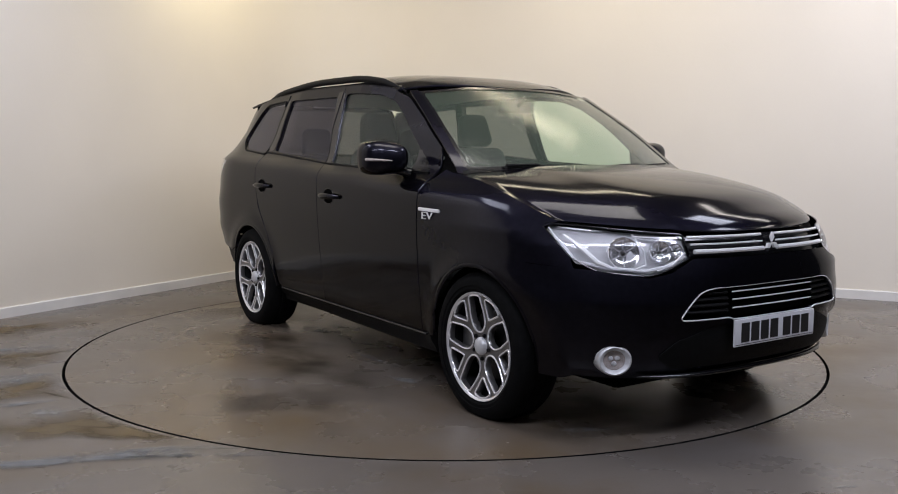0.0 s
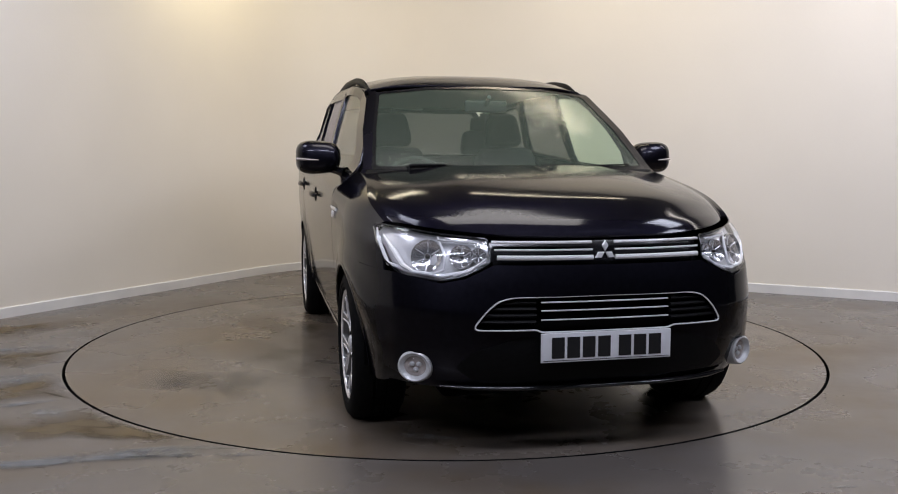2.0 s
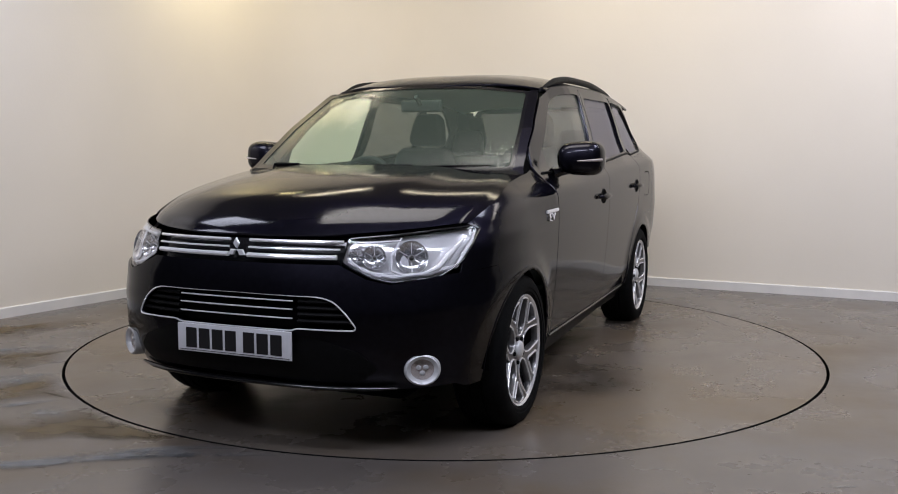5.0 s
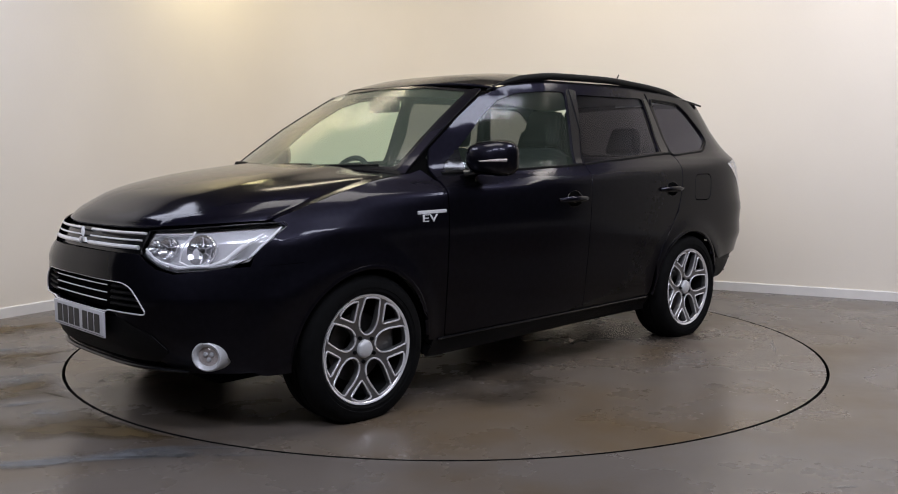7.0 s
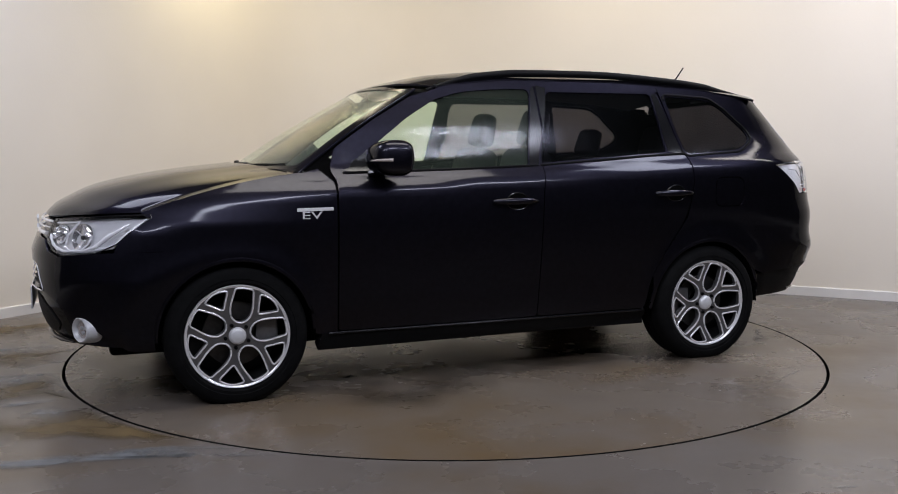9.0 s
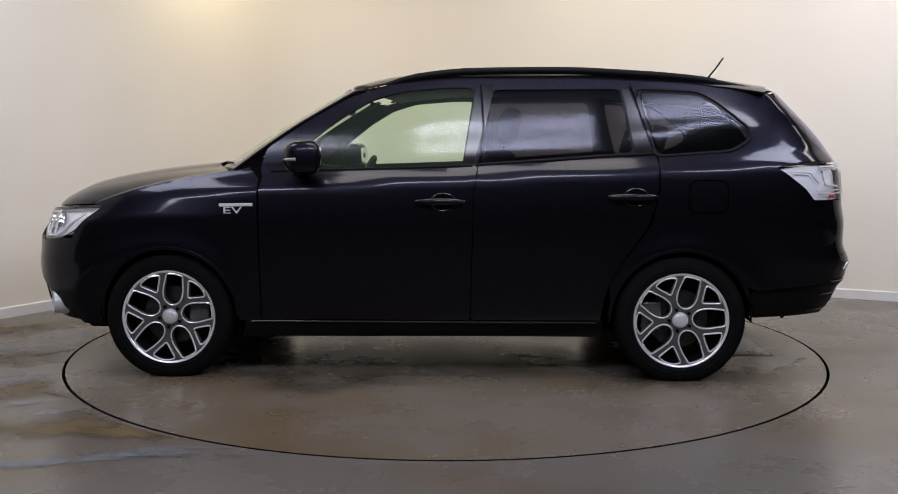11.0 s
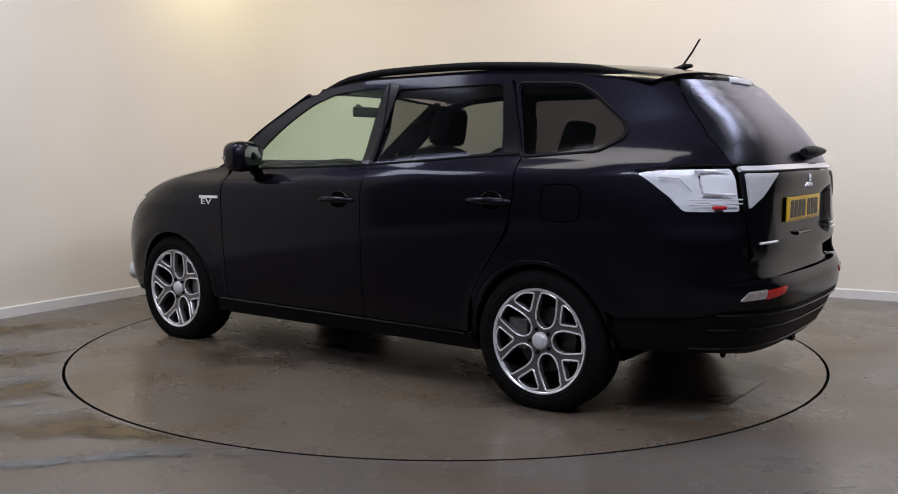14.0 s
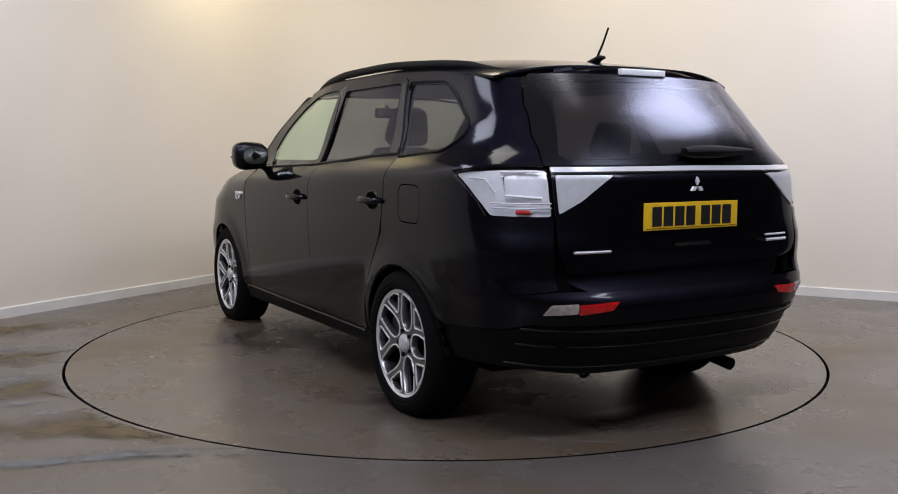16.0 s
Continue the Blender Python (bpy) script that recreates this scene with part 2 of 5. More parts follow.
class Build:
    """Collects simple solids into one mesh."""

    def __init__(self):
        self.v, self.f = [], []

    def add(self, verts, faces):
        k = len(self.v)
        self.v += [Vector(p) for p in verts]
        self.f += [tuple(i + k for i in f) for f in faces]
        return self

    def box(self, lo, hi, bevel=0.0, m=None):
        bm = bmesh.new()
        bmesh.ops.create_cube(bm, size=1)
        for p in bm.verts:
            p.co = Vector([(lo[i] + hi[i]) / 2 + p.co[i] * (hi[i] - lo[i]) for i in range(3)])
        if bevel:
            bmesh.ops.bevel(bm, geom=list(bm.edges), offset=bevel, segments=3, affect="EDGES", profile=0.6)
        return self.take(bm, m)

    def take(self, bm, m=None):
        bm.verts.index_update()
        self.add([(m @ p.co if m else p.co.copy()) for p in bm.verts], [[q.index for q in f.verts] for f in bm.faces])
        bm.free()
        return self

    def tube(self, path, radius, sides=10, flat=1.0, closed=False):
        """A round or flattened bar along a path; radius may be a list."""
        path = [Vector(p) for p in path]
        n = len(path)
        rad = radius if isinstance(radius, (list, tuple)) else [radius] * n
        verts, faces = [], []
        up = Vector((0, 0, 1))
        for i, p in enumerate(path):
            a, b = (path[i - 1], path[(i + 1) % n]) if closed else (path[max(i - 1, 0)], path[min(i + 1, n - 1)])
            d = (b - a).normalized()
            u = up if abs(d.dot(up)) < 0.95 else Vector((1, 0, 0))
            s = d.cross(u).normalized()
            w = s.cross(d).normalized()
            for k in range(sides):
                c = 2 * math.pi * k / sides
                verts.append(p + s * math.cos(c) * rad[i] + w * math.sin(c) * rad[i] * flat)
        m = n if closed else n - 1
        for i in range(m):
            for k in range(sides):
                j, l = (i + 1) % n, (k + 1) % sides
                faces.append((i * sides + k, i * sides + l, j * sides + l, j * sides + k))
        if not closed:
            faces.append(tuple(range(sides))[::-1])
            faces.append(tuple((n - 1) * sides + k for k in range(sides)))
        return self.add(verts, faces)

    def lathe(self, profile, seg=48, m=None, arc=360.0):
        """Turns (radius, height) pairs about the y axis."""
        verts, faces = [], []
        full = arc >= 360
        cols = seg if full else seg + 1
        for k in range(cols):
            c = radians(arc) * k / seg
            for r, h in profile:
                p = Vector((r * math.cos(c), h, r * math.sin(c)))
                verts.append(m @ p if m else p)
        n = len(profile)
        for k in range(seg):
            j = (k + 1) % cols
            for i in range(n - 1):
                faces.append((k * n + i, k * n + i + 1, j * n + i + 1, j * n + i))
        return self.add(verts, faces)

    def prism(self, outline, depth, place):
        """A flat shape of (u, v) points with a thickness; place(u, v, w) gives the point."""
        n = len(outline)
        verts = [place(u, v, 0) for u, v in outline] + [place(u, v, depth) for u, v in outline]
        faces = [tuple(range(n))[::-1], tuple(range(n, 2 * n))]
        faces += [(i, (i + 1) % n, n + (i + 1) % n, n + i) for i in range(n)]
        return self.add(verts, faces)

    def part(self, name, mat, parent=None, label="", smooth=True):
        return mesh_object(name, self.v, self.f, mat, parent, label, smooth)


def rounded(points, radius=0.03, steps=5):
    """A closed outline with its corners rounded; a third number in a point is its own radius."""
    out, n = [], len(points)
    for i in range(n):
        p, a, b = Vector(points[i][:2]), Vector(points[i - 1][:2]), Vector(points[(i + 1) % n][:2])
        r = points[i][2] if len(points[i]) > 2 else radius
        da, db = a - p, b - p
        if r <= 0:
            out.append(tuple(p))
            continue
        pa = p + da.normalized() * min(r, da.length * 0.48)
        pb = p + db.normalized() * min(r, db.length * 0.48)
        for k in range(steps + 1):
            t = k / steps
            out.append(tuple(pa * (1 - t) ** 2 + p * 2 * t * (1 - t) + pb * t * t))
    return out


def inside(poly, q):
    """Which of the points q lie in the polygon."""
    poly = np.asarray(poly)
    r = np.zeros(len(q), bool)
    for i in range(len(poly)):
        (x1, y1), (x2, y2) = poly[i - 1], poly[i]
        if y1 == y2:
            continue
        c = (y1 > q[:, 1]) != (y2 > q[:, 1])
        r ^= c & (q[:, 0] < (x2 - x1) * (q[:, 1] - y1) / (y2 - y1) + x1)
    return r


def densify(loop, step):
    out = []
    for i in range(len(loop)):
        a, b = Vector(loop[i]), Vector(loop[(i + 1) % len(loop)])
        k = max(1, int((b - a).length / step + 0.5))
        out += [tuple(a + (b - a) * j / k) for j in range(k)]
    return out


def patch(name, surf, outline, mat, parent, holes=(), step=0.035, thick=0.012, lift=0.0, side=1, label="", relief=None):
    """A trimmed sheet of a curved surface surf(u, v), with smooth normals and a folded edge."""
    loops = [densify(l, step * 0.6) for l in (outline, *holes)]
    pts, edges = [], []
    for l in loops:
        k = len(pts)
        pts += l
        edges += [(k + i, k + (i + 1) % len(l)) for i in range(len(l))]
    bound = np.array(pts)
    lo, hi = bound.min(0), bound.max(0)
    gu, gv = np.meshgrid(np.arange(lo[0] + step / 2, hi[0], step), np.arange(lo[1] + step / 2, hi[1], step))
    g = np.stack([gu.ravel(), gv.ravel()], 1)
    ok = inside(loops[0], g)
    for l in loops[1:]:
        ok &= ~inside(l, g)
    g = g[ok]
    if len(g):
        near = np.array([np.min(np.hypot(*(bound - p).T)) for p in g])
        g = g[near > step * 0.42]
    pts = [Vector(p) for p in pts] + [Vector(p) for p in g]
    v2, _, tris, *_ = delaunay_2d_cdt(pts, edges, [], 0, 1e-6)
    v2 = np.array([tuple(p) for p in v2])
    tris = np.array([f for f in tris if len(f) == 3])
    c = v2[tris].mean(1)
    ok = inside(loops[0], c)
    for l in loops[1:]:
        ok &= ~inside(l, c)
    tris = tris[ok]

    def point(u, v):
        return Vector(surf(u, v))

    e = 0.004
    P, N = [], []
    for u, v in v2:
        p = point(u, v)
        n = (point(u + e, v) - point(u - e, v)).cross(point(u, v + e) - point(u, v - e))
        n = n.normalized() if n.length > 1e-12 else Vector((0, 0, 1))
        if n.dot(p - Vector((p.x * 0.8, 0, 0.75))) < 0:
            n = -n
        q = p + n * (lift + (relief(u, v) if relief else 0))
        P.append(Vector((q.x, q.y * side, q.z)))
        N.append(Vector((n.x, n.y * side, n.z)))
    faces, count = [], {}
    for a, b, d in tris:
        a, b, d = int(a), int(b), int(d)
        if (P[b] - P[a]).cross(P[d] - P[a]).dot(N[a] + N[b] + N[d]) < 0:
            b, d = d, b
        faces.append((a, b, d))
        for x, y in ((a, b), (b, d), (d, a)):
            count[(x, y)] = count.get((x, y), 0) + 1
    if thick:
        for x, y in [k for k in count if (k[1], k[0]) not in count]:
            k = len(P)
            P += [P[x], P[y], P[y] - N[y] * thick, P[x] - N[x] * thick]
            n = (P[y] - P[x]).cross(N[x]).normalized()
            N += [(n + N[x] * 0.5).normalized(), (n + N[y] * 0.5).normalized(), n, n]
            faces.append((k + 1, k, k + 3, k + 2))
    return mesh_object(name, P, faces, mat, parent, label, True, N)


def strip_on(surf, path, w, h, lift=0.0, side=1, sides=8):
    """A raised bar that follows a line on a surface."""
    pts = []
    for u, v in path:
        p = Vector(surf(u, v))
        n = (Vector(surf(u + 0.004, v)) - Vector(surf(u - 0.004, v))).cross(Vector(surf(u, v + 0.004)) - Vector(surf(u, v - 0.004))).normalized()
        if n.dot(p - Vector((p.x * 0.8, 0, 0.75))) < 0:
            n = -n
        q = p + n * lift
        pts.append(Vector((q.x, q.y * side, q.z)))
    return Build().tube(pts, w, sides, h / w)


def lerp(x, table):
    """Smooth value from a short table of (x, value) pairs in rising x."""
    xs = [p[0] for p in table]
    ys = [p[1] for p in table]
    if x <= xs[0]:
        return ys[0]
    if x >= xs[-1]:
        return ys[-1]
    i = max(k for k in range(len(xs) - 1) if xs[k] <= x)
    h = xs[i + 1] - xs[i]
    d = [(ys[k + 1] - ys[k]) / (xs[k + 1] - xs[k]) for k in range(len(xs) - 1)]

    def slope(k):
        if k == 0:
            return d[0]
        if k == len(xs) - 1:
            return d[-1]
        return 0.0 if d[k - 1] * d[k] <= 0 else 2 * d[k - 1] * d[k] / (d[k - 1] + d[k])

    t = (x - xs[i]) / h
    return (ys[i] * (1 + 2 * t) * (1 - t) ** 2 + slope(i) * h * t * (1 - t) ** 2
            + ys[i + 1] * t * t * (3 - 2 * t) + slope(i + 1) * h * t * t * (t - 1))

# ---------------------------------------------------------------- room
HEIGHT = 3.6


def wall_run(name, path, mat, label, board=True):
    """A wall along a plan line, 0.2 m thick on its outer (left) side, with its skirting board."""
    path = [Vector((x, y, 0)) for x, y in path]
    n = len(path)
    normal = []
    for i in range(n):
        d = (path[min(i + 1, n - 1)] - path[max(i - 1, 0)]).normalized()
        normal.append(Vector((-d.y, d.x, 0)))

    def ribbon(rows, nm, m, lab, cat):
        verts = [p + nv * off + Vector((0, 0, z)) for p, nv in zip(path, normal) for off, z in rows]
        w = len(rows)
        faces = [(i * w + k, i * w + (k + 1) % w, (i + 1) * w + (k + 1) % w, (i + 1) * w + k) for i in range(n - 1) for k in range(w)]
        faces += [tuple(range(w))[::-1], tuple((n - 1) * w + k for k in range(w))]
        tagged(mesh_object(nm, verts, faces, m), lab, cat, kind="structure")

    ribbon([(0, 0), (0, HEIGHT), (0.2, HEIGHT), (0.2, 0)], name, mat, label, "wall")
    if board:
        ribbon([(-0.016, 0), (-0.016, 0.07), (-0.010, 0.077), (-0.0005, 0.077), (-0.0005, 0)], "baseboard", SKIRT, "white painted skirting board along the wall", "skirting board")


def room():
    # two straight walls that meet in a wide rounded corner
    a, c, b = Vector((-4.6, -1.73)), Vector((-1.286, 3.885)), Vector((6.6, 0.084))
    da, db = (a - c).normalized(), (b - c).normalized()
    pa, pb = c + da * 1.1, c + db * 1.1
    bend = [tuple(pa * (1 - t) ** 2 + c * 2 * t * (1 - t) + pb * t * t) for t in [k / 16 for k in range(17)]]
    wall_run("wall_north", [tuple(a)] + bend + [tuple(b)], WALL, "cream white smooth painted studio wall")
    wall_run("wall_east", [(6.6, 0.084), (6.6, -9.0)], WALL_DARK, "plain dark painted wall")
    wall_run("wall_south", [(6.6, -9.0), (-4.6, -9.0)], WALL_DARK, "plain dark painted wall")
    wall_run("wall_west", [(-4.6, -9.0), (-4.6, -1.73)], WALL_DARK, "plain dark painted wall")
    f = Build()
    n, r, far = 128, 2.2265, 14
    ringv = [(r * math.cos(2 * math.pi * k / n), r * math.sin(2 * math.pi * k / n), 0) for k in range(n)]
    outer = [(far * math.cos(2 * math.pi * k / n), far * math.sin(2 * math.pi * k / n), 0) for k in range(n)]
    f.add(ringv + outer, [(k, (k + 1) % n, n + (k + 1) % n, n + k)[::-1] for k in range(n)])
    tagged(f.part("floor", FLOOR, None, smooth=False), "grey-brown glossy resin floor with tan stains", "floor", kind="structure")
    c = Build().box((-5.2, -9.4, HEIGHT), (7.2, 4.7, HEIGHT + 0.15))
    tagged(c.part("ceiling", CEILING, None, smooth=False), "plain painted ceiling", "ceiling", kind="structure")


def blot(cx, cy, w, h, turn, seed, n=26):
    """An uneven splash outline."""
    rnd = random.Random(seed)
    ph = [rnd.uniform(0, 6.28) for _ in range(5)]
    out = []
    for k in range(n):
        c = 2 * math.pi * k / n
        r = 1 + 0.22 * math.sin(2 * c + ph[0]) + 0.16 * math.sin(3 * c + ph[1]) + 0.12 * math.sin(5 * c + ph[2]) + 0.1 * math.sin(8 * c + ph[3])
        x, y = w * r * math.cos(c), h * r * math.sin(c)
        out.append((cx + x * math.cos(turn) - y * math.sin(turn), cy + x * math.sin(turn) + y * math.cos(turn)))
    return out


def film(name, mat, parent, cx, cy, w, h, turn, seed, z):
    """A thin stain of uneven outline; its UV holds the way from the middle to the rim."""
    rim = blot(cx, cy, w, h, turn, seed)
    if parent is None:  # a stain on the fixed floor ends at the disc
        rim = [(x * max(1, 2.236 / math.hypot(x, y)), y * max(1, 2.236 / math.hypot(x, y))) for x, y in rim]
    n = len(rim)
    verts, far = [(cx, cy, z)], [0.0]
    for f in (0.35, 0.65, 1.0):
        verts += [(cx + (x - cx) * f, cy + (y - cy) * f, z) for x, y in rim]
        far += [f] * n
    faces = [(0, 1 + k, 1 + (k + 1) % n) for k in range(n)]
    for r in (0, 1):
        o = 1 + r * n
        faces += [(o + k, o + n + k, o + n + (k + 1) % n, o + (k + 1) % n) for k in range(n)]
    ob = mesh_object(name, verts, faces, mat, parent, smooth=False)
    uv = ob.data.uv_layers.new(name="rim")
    for l in ob.data.loops:
        uv.data[l.index].uv = (far[l.vertex_index], 0.0)
    return ob


def turntable():
    table = tagged(new("turntable"), "flush round revolving floor disc with a dark edge gap", "turntable")
    n = 128
    up = Matrix.Rotation(radians(90), 4, "X")
    Build().lathe([(0.0, 0.0), (0.7, 0.0), (1.4, 0.0), (2.2105, 0.0)], n, up).part("disc", DISC, table)
    Build().lathe([(2.2105, -0.0005), (2.211, -0.003), (2.211, -0.06), (2.226, -0.06), (2.2265, -0.0005)], n, up).part("gap", GROOVE, table, "dark gap round the disc")
    # inspection cover let into the disc
    b = Build()
    m = Matrix.Translation((-1.81, 0.09, 0)) @ Matrix.Rotation(radians(0), 4, "Z")
    b.box((-0.115, -0.26, 0.0005), (0.115, 0.26, 0.002), 0.0006, m)
    b.part("cover", DISC, table)
    e = Build()
    for lo, hi in (((-0.119, -0.264), (-0.115, 0.264)), ((0.115, -0.264), (0.119, 0.264)), ((-0.115, -0.264), (0.115, -0.26)), ((-0.115, 0.26), (0.115, 0.264))):
        e.box((*lo, 0.0004), (*hi, 0.0012), 0, m)
    e.part("cover_joint", JOINT, table)
    k = 0
    for x, y, w, h, a in ((-0.45, 0.40, 0.10, 0.03, -0.3), (-0.62, 0.46, 0.06, 0.02, 0.2), (-1.91, 0.62, 0.07, 0.03, 0.8), (-2.04, 0.45, 0.06, 0.02, 0.9), (0.70, -0.72, 0.12, 0.03, 0.4), (-0.75, -0.52, 0.14, 0.05, 0.1), (0.2, -0.62, 0.2, 0.02, 0.05), (-1.36, 1.49, 0.12, 0.012, 0.5), (1.86, -0.5, 0.1, 0.03, 1.2), (1.7, 0.35, 0.05, 0.03, 0.4)):
        k += 1
        film("dried_spill", SCUFF, table, x, y, w * 1.4, h * 1.5, a, k, 0.0011)
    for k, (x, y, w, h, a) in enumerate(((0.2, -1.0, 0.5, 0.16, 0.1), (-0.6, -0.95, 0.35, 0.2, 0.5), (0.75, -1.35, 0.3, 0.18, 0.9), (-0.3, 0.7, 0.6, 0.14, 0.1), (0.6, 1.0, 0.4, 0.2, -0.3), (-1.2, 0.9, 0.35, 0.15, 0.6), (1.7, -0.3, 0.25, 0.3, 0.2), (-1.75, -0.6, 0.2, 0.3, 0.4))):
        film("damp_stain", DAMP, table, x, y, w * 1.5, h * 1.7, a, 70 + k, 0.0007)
    return table


def floor_marks():
    pale, mud, scuff = "pale dried spill on the resin floor", "tan dried mud stain on the resin floor", "blue-grey tyre scuff on the resin floor"
    marks = ((SCUFF, pale, -1.82, -1.58, 0.13, 0.12, 0.2), (SCUFF, pale, -2.2, -0.92, 0.26, 0.09, 0.3), (SCUFF, pale, -2.5, -0.43, 0.26, 0.07, 0.3), (SCUFF, pale, 1.43, -2.49, 0.05, 0.016, 0.0),
             (TAN, mud, -1.5, -1.78, 0.62, 0.3, 0.15), (TAN, mud, -2.05, -1.2, 0.55, 0.32, 0.5), (TAN, mud, -1.36, -1.86, 0.3, 0.14, -0.4), (TAN, mud, -2.45, -0.55, 0.5, 0.3, 0.6), (TAN, mud, -2.9, 0.3, 0.6, 0.25, 0.7),
             (STREAK, scuff, -1.36, -2.2, 0.7, 0.085, 0.2), (STREAK, scuff, -1.1, -2.09, 0.3, 0.05, 0.3), (STREAK, scuff, -2.25, -1.05, 0.35, 0.1, 0.35), (STREAK, scuff, -2.1, -1.5, 0.3, 0.06, 0.3), (STREAK, scuff, -2.6, -0.3, 0.4, 0.08, 0.4))
    for k, (mat, lab, x, y, w, h, a) in enumerate(marks):
        tagged(film("floor_stain", mat, None, x, y, w, h, a, 40 + k, 0.0008 + 0.0003 * k), lab, "stain", "stains on the floor")


room()
TABLE = turntable()
floor_marks()

# ---------------------------------------------------------------- car body shape
# car space: x ahead, y to its left, z up, origin on the floor midway between the axles
FRONT_X0, REAR_X0 = 1.25, -1.45
WHEEL_X, WHEEL_Z, ARCH = 1.335, 0.318, 0.372
FRONT_Z = [(0.2, 2.08), (0.27, 2.17), (0.36, 2.225), (0.46, 2.245), (0.56, 2.245), (0.68, 2.235), (0.78, 2.215), (0.86, 2.19), (0.92, 2.15), (1.1, 2.0)]
REAR_Z = [(0.2, -2.13), (0.3, -2.235), (0.4, -2.298), (0.52, -2.33), (0.6, -2.328), (0.66, -2.295), (0.72, -2.272), (0.9, -2.272), (1.08, -2.272), (1.13, -2.25),
          (1.22, -2.205), (1.32, -2.13), (1.44, -2.01), (1.58, -1.865)]
SIDE_Z = [(-0.84, 0.79), (-0.78, 0.83), (-0.7, 0.853), (-0.55, 0.868), (-0.35, 0.884), (-0.14, 0.892), (-0.04, 0.888), (0.0, 0.878),
          (0.035, 0.852), (0.07, 0.82), (0.12, 0.795), (0.3, 0.742), (0.5, 0.676), (0.56, 0.65)]


def crease(x):
    """Height of the shoulder line."""
    return 1.036 - 0.047 * x


def half_width(x, z):
    d = z - crease(x)
    w = lerp(d, SIDE_Z)
    # the roof and glass draw in towards the back, the belt rises with the shoulder
    if d > 0:
        w -= 0.05 * max(0.0, min(1.0, (-x - 0.9) / 0.9)) * min(1.0, d / 0.2)
    # and narrow towards the screen pillars
    if d > 0 and x > 0:
        w -= 0.04 * min(1.0, x / 0.8) * min(1.0, d / 0.12)
    # the wings draw in above the lamps, the pillars towards the roof
    if x > 0.9:
        w -= 0.055 * min(1.0, (x - 0.9) / 0.7) * max(0.0, min(1.0, (d + 0.13) / 0.13))
    if x > -0.1 and d > 0.3:
        w -= 0.022 * min(1.0, (x + 0.1) / 0.35) * min(1.0, (d - 0.3) / 0.15)
    # arch flares
    for wx in (WHEEL_X, -WHEEL_X):
        r = math.hypot(x - wx, z - WHEEL_Z)
        w += 0.012 * math.exp(-((r - ARCH) / 0.06) ** 2) * (1 if z > 0.25 else 0)
    return w


def body(s, z):
    """The outer skin: s runs along the side (there it is x) and round the ends to the middle of the nose (2.45) and tail (-2.65)."""
    if s > FRONT_X0:
        a = (s - FRONT_X0) / 1.2 * math.pi / 2
        n = 2.42 + 0.58 * max(0.0, min(1.0, (0.9 - z) / 0.3))
        w, length = half_width(FRONT_X0, z) if z < 0 else half_width(min(s, 1.75), z), lerp(z, FRONT_Z) - FRONT_X0
        sn, cs = math.sin(a), math.cos(a)
        r = (abs(sn) ** n + abs(cs) ** n) ** (-1 / n)
        return FRONT_X0 + length * r * sn, w * r * cs, z
    if s < REAR_X0:
        a = (REAR_X0 - s) / 1.2 * math.pi / 2
        n = lerp(z, [(0.45, 3.6), (0.56, 4.0), (0.66, 4.7), (0.8, 4.8), (0.9, 4.2), (1.1, 3.6)])
        w, length = half_width(max(s, -1.9), z), REAR_X0 - lerp(z, REAR_Z)
        sn, cs = math.sin(a), math.cos(a)
        r = (abs(sn) ** n + abs(cs) ** n) ** (-1 / n)
        return REAR_X0 - length * r * sn, w * r * cs, z
    return s, half_width(s, z), z


def at_x(x, z):
    """The s of the skin at that x."""
    lo, hi = -2.65, 2.45
    for _ in range(40):
        mid = (lo + hi) / 2
        if body(mid, z)[0] < x:
            lo = mid
        else:
            hi = mid
    return lo


def at_y(y, z, end=1):
    """The s of the skin at that y, on the nose (1) or the tail (-1)."""
    lo, hi = (FRONT_X0, 2.45) if end > 0 else (REAR_X0, -2.65)
    for _ in range(40):
        mid = (lo + hi) / 2
        if body(mid, z)[1] > y:
            lo = mid
        else:
            hi = mid
    return lo


ROOF_Z = [(-1.95, 1.545), (-1.6, 1.597), (-1.2, 1.63), (-0.7, 1.648), (-0.2, 1.645), (0.15, 1.617), (0.3, 1.588), (0.46, 1.542), (0.6, 1.485)]


def roof_edge(x):
    """Height of the side's upper edge below the roof rail."""
    return lerp(x, ROOF_Z) - 0.075


SCREEN_X = [(1.06, 1.262), (1.11, 1.19), (1.3, 0.90), (1.44, 0.655), (1.53, 0.485), (1.575, 0.385), (1.63, 0.25)]


def pillar_x(z):
    """Where the screen's edge meets the side."""
    return lerp(z, SCREEN_X) - 0.21 + 0.06 * max(0.0, min(1.0, (z - 1.1) / 0.45))


def screen(v, z):
    """The windscreen: v from -1 to 1 across."""
    xe = pillar_x(z)
    xc = lerp(z, SCREEN_X)
    return xe + (xc - xe) * (1 - abs(v) ** 2.2), v * half_width(xe, z), z


def roof(x, v):
    zc = lerp(x, ROOF_Z)
    ze = roof_edge(x)
    w = half_width(x, ze)
    return x, v * w, zc - (zc - ze) * abs(v) ** 3.2


def bonnet_edge(a):
    """The shut line between bonnet and wing, a from 0 at the screen to 1 at the lamp."""
    x = 0.98 + 0.77 * a
    return x, 1.085 - 0.075 * a - 0.105 * a * a


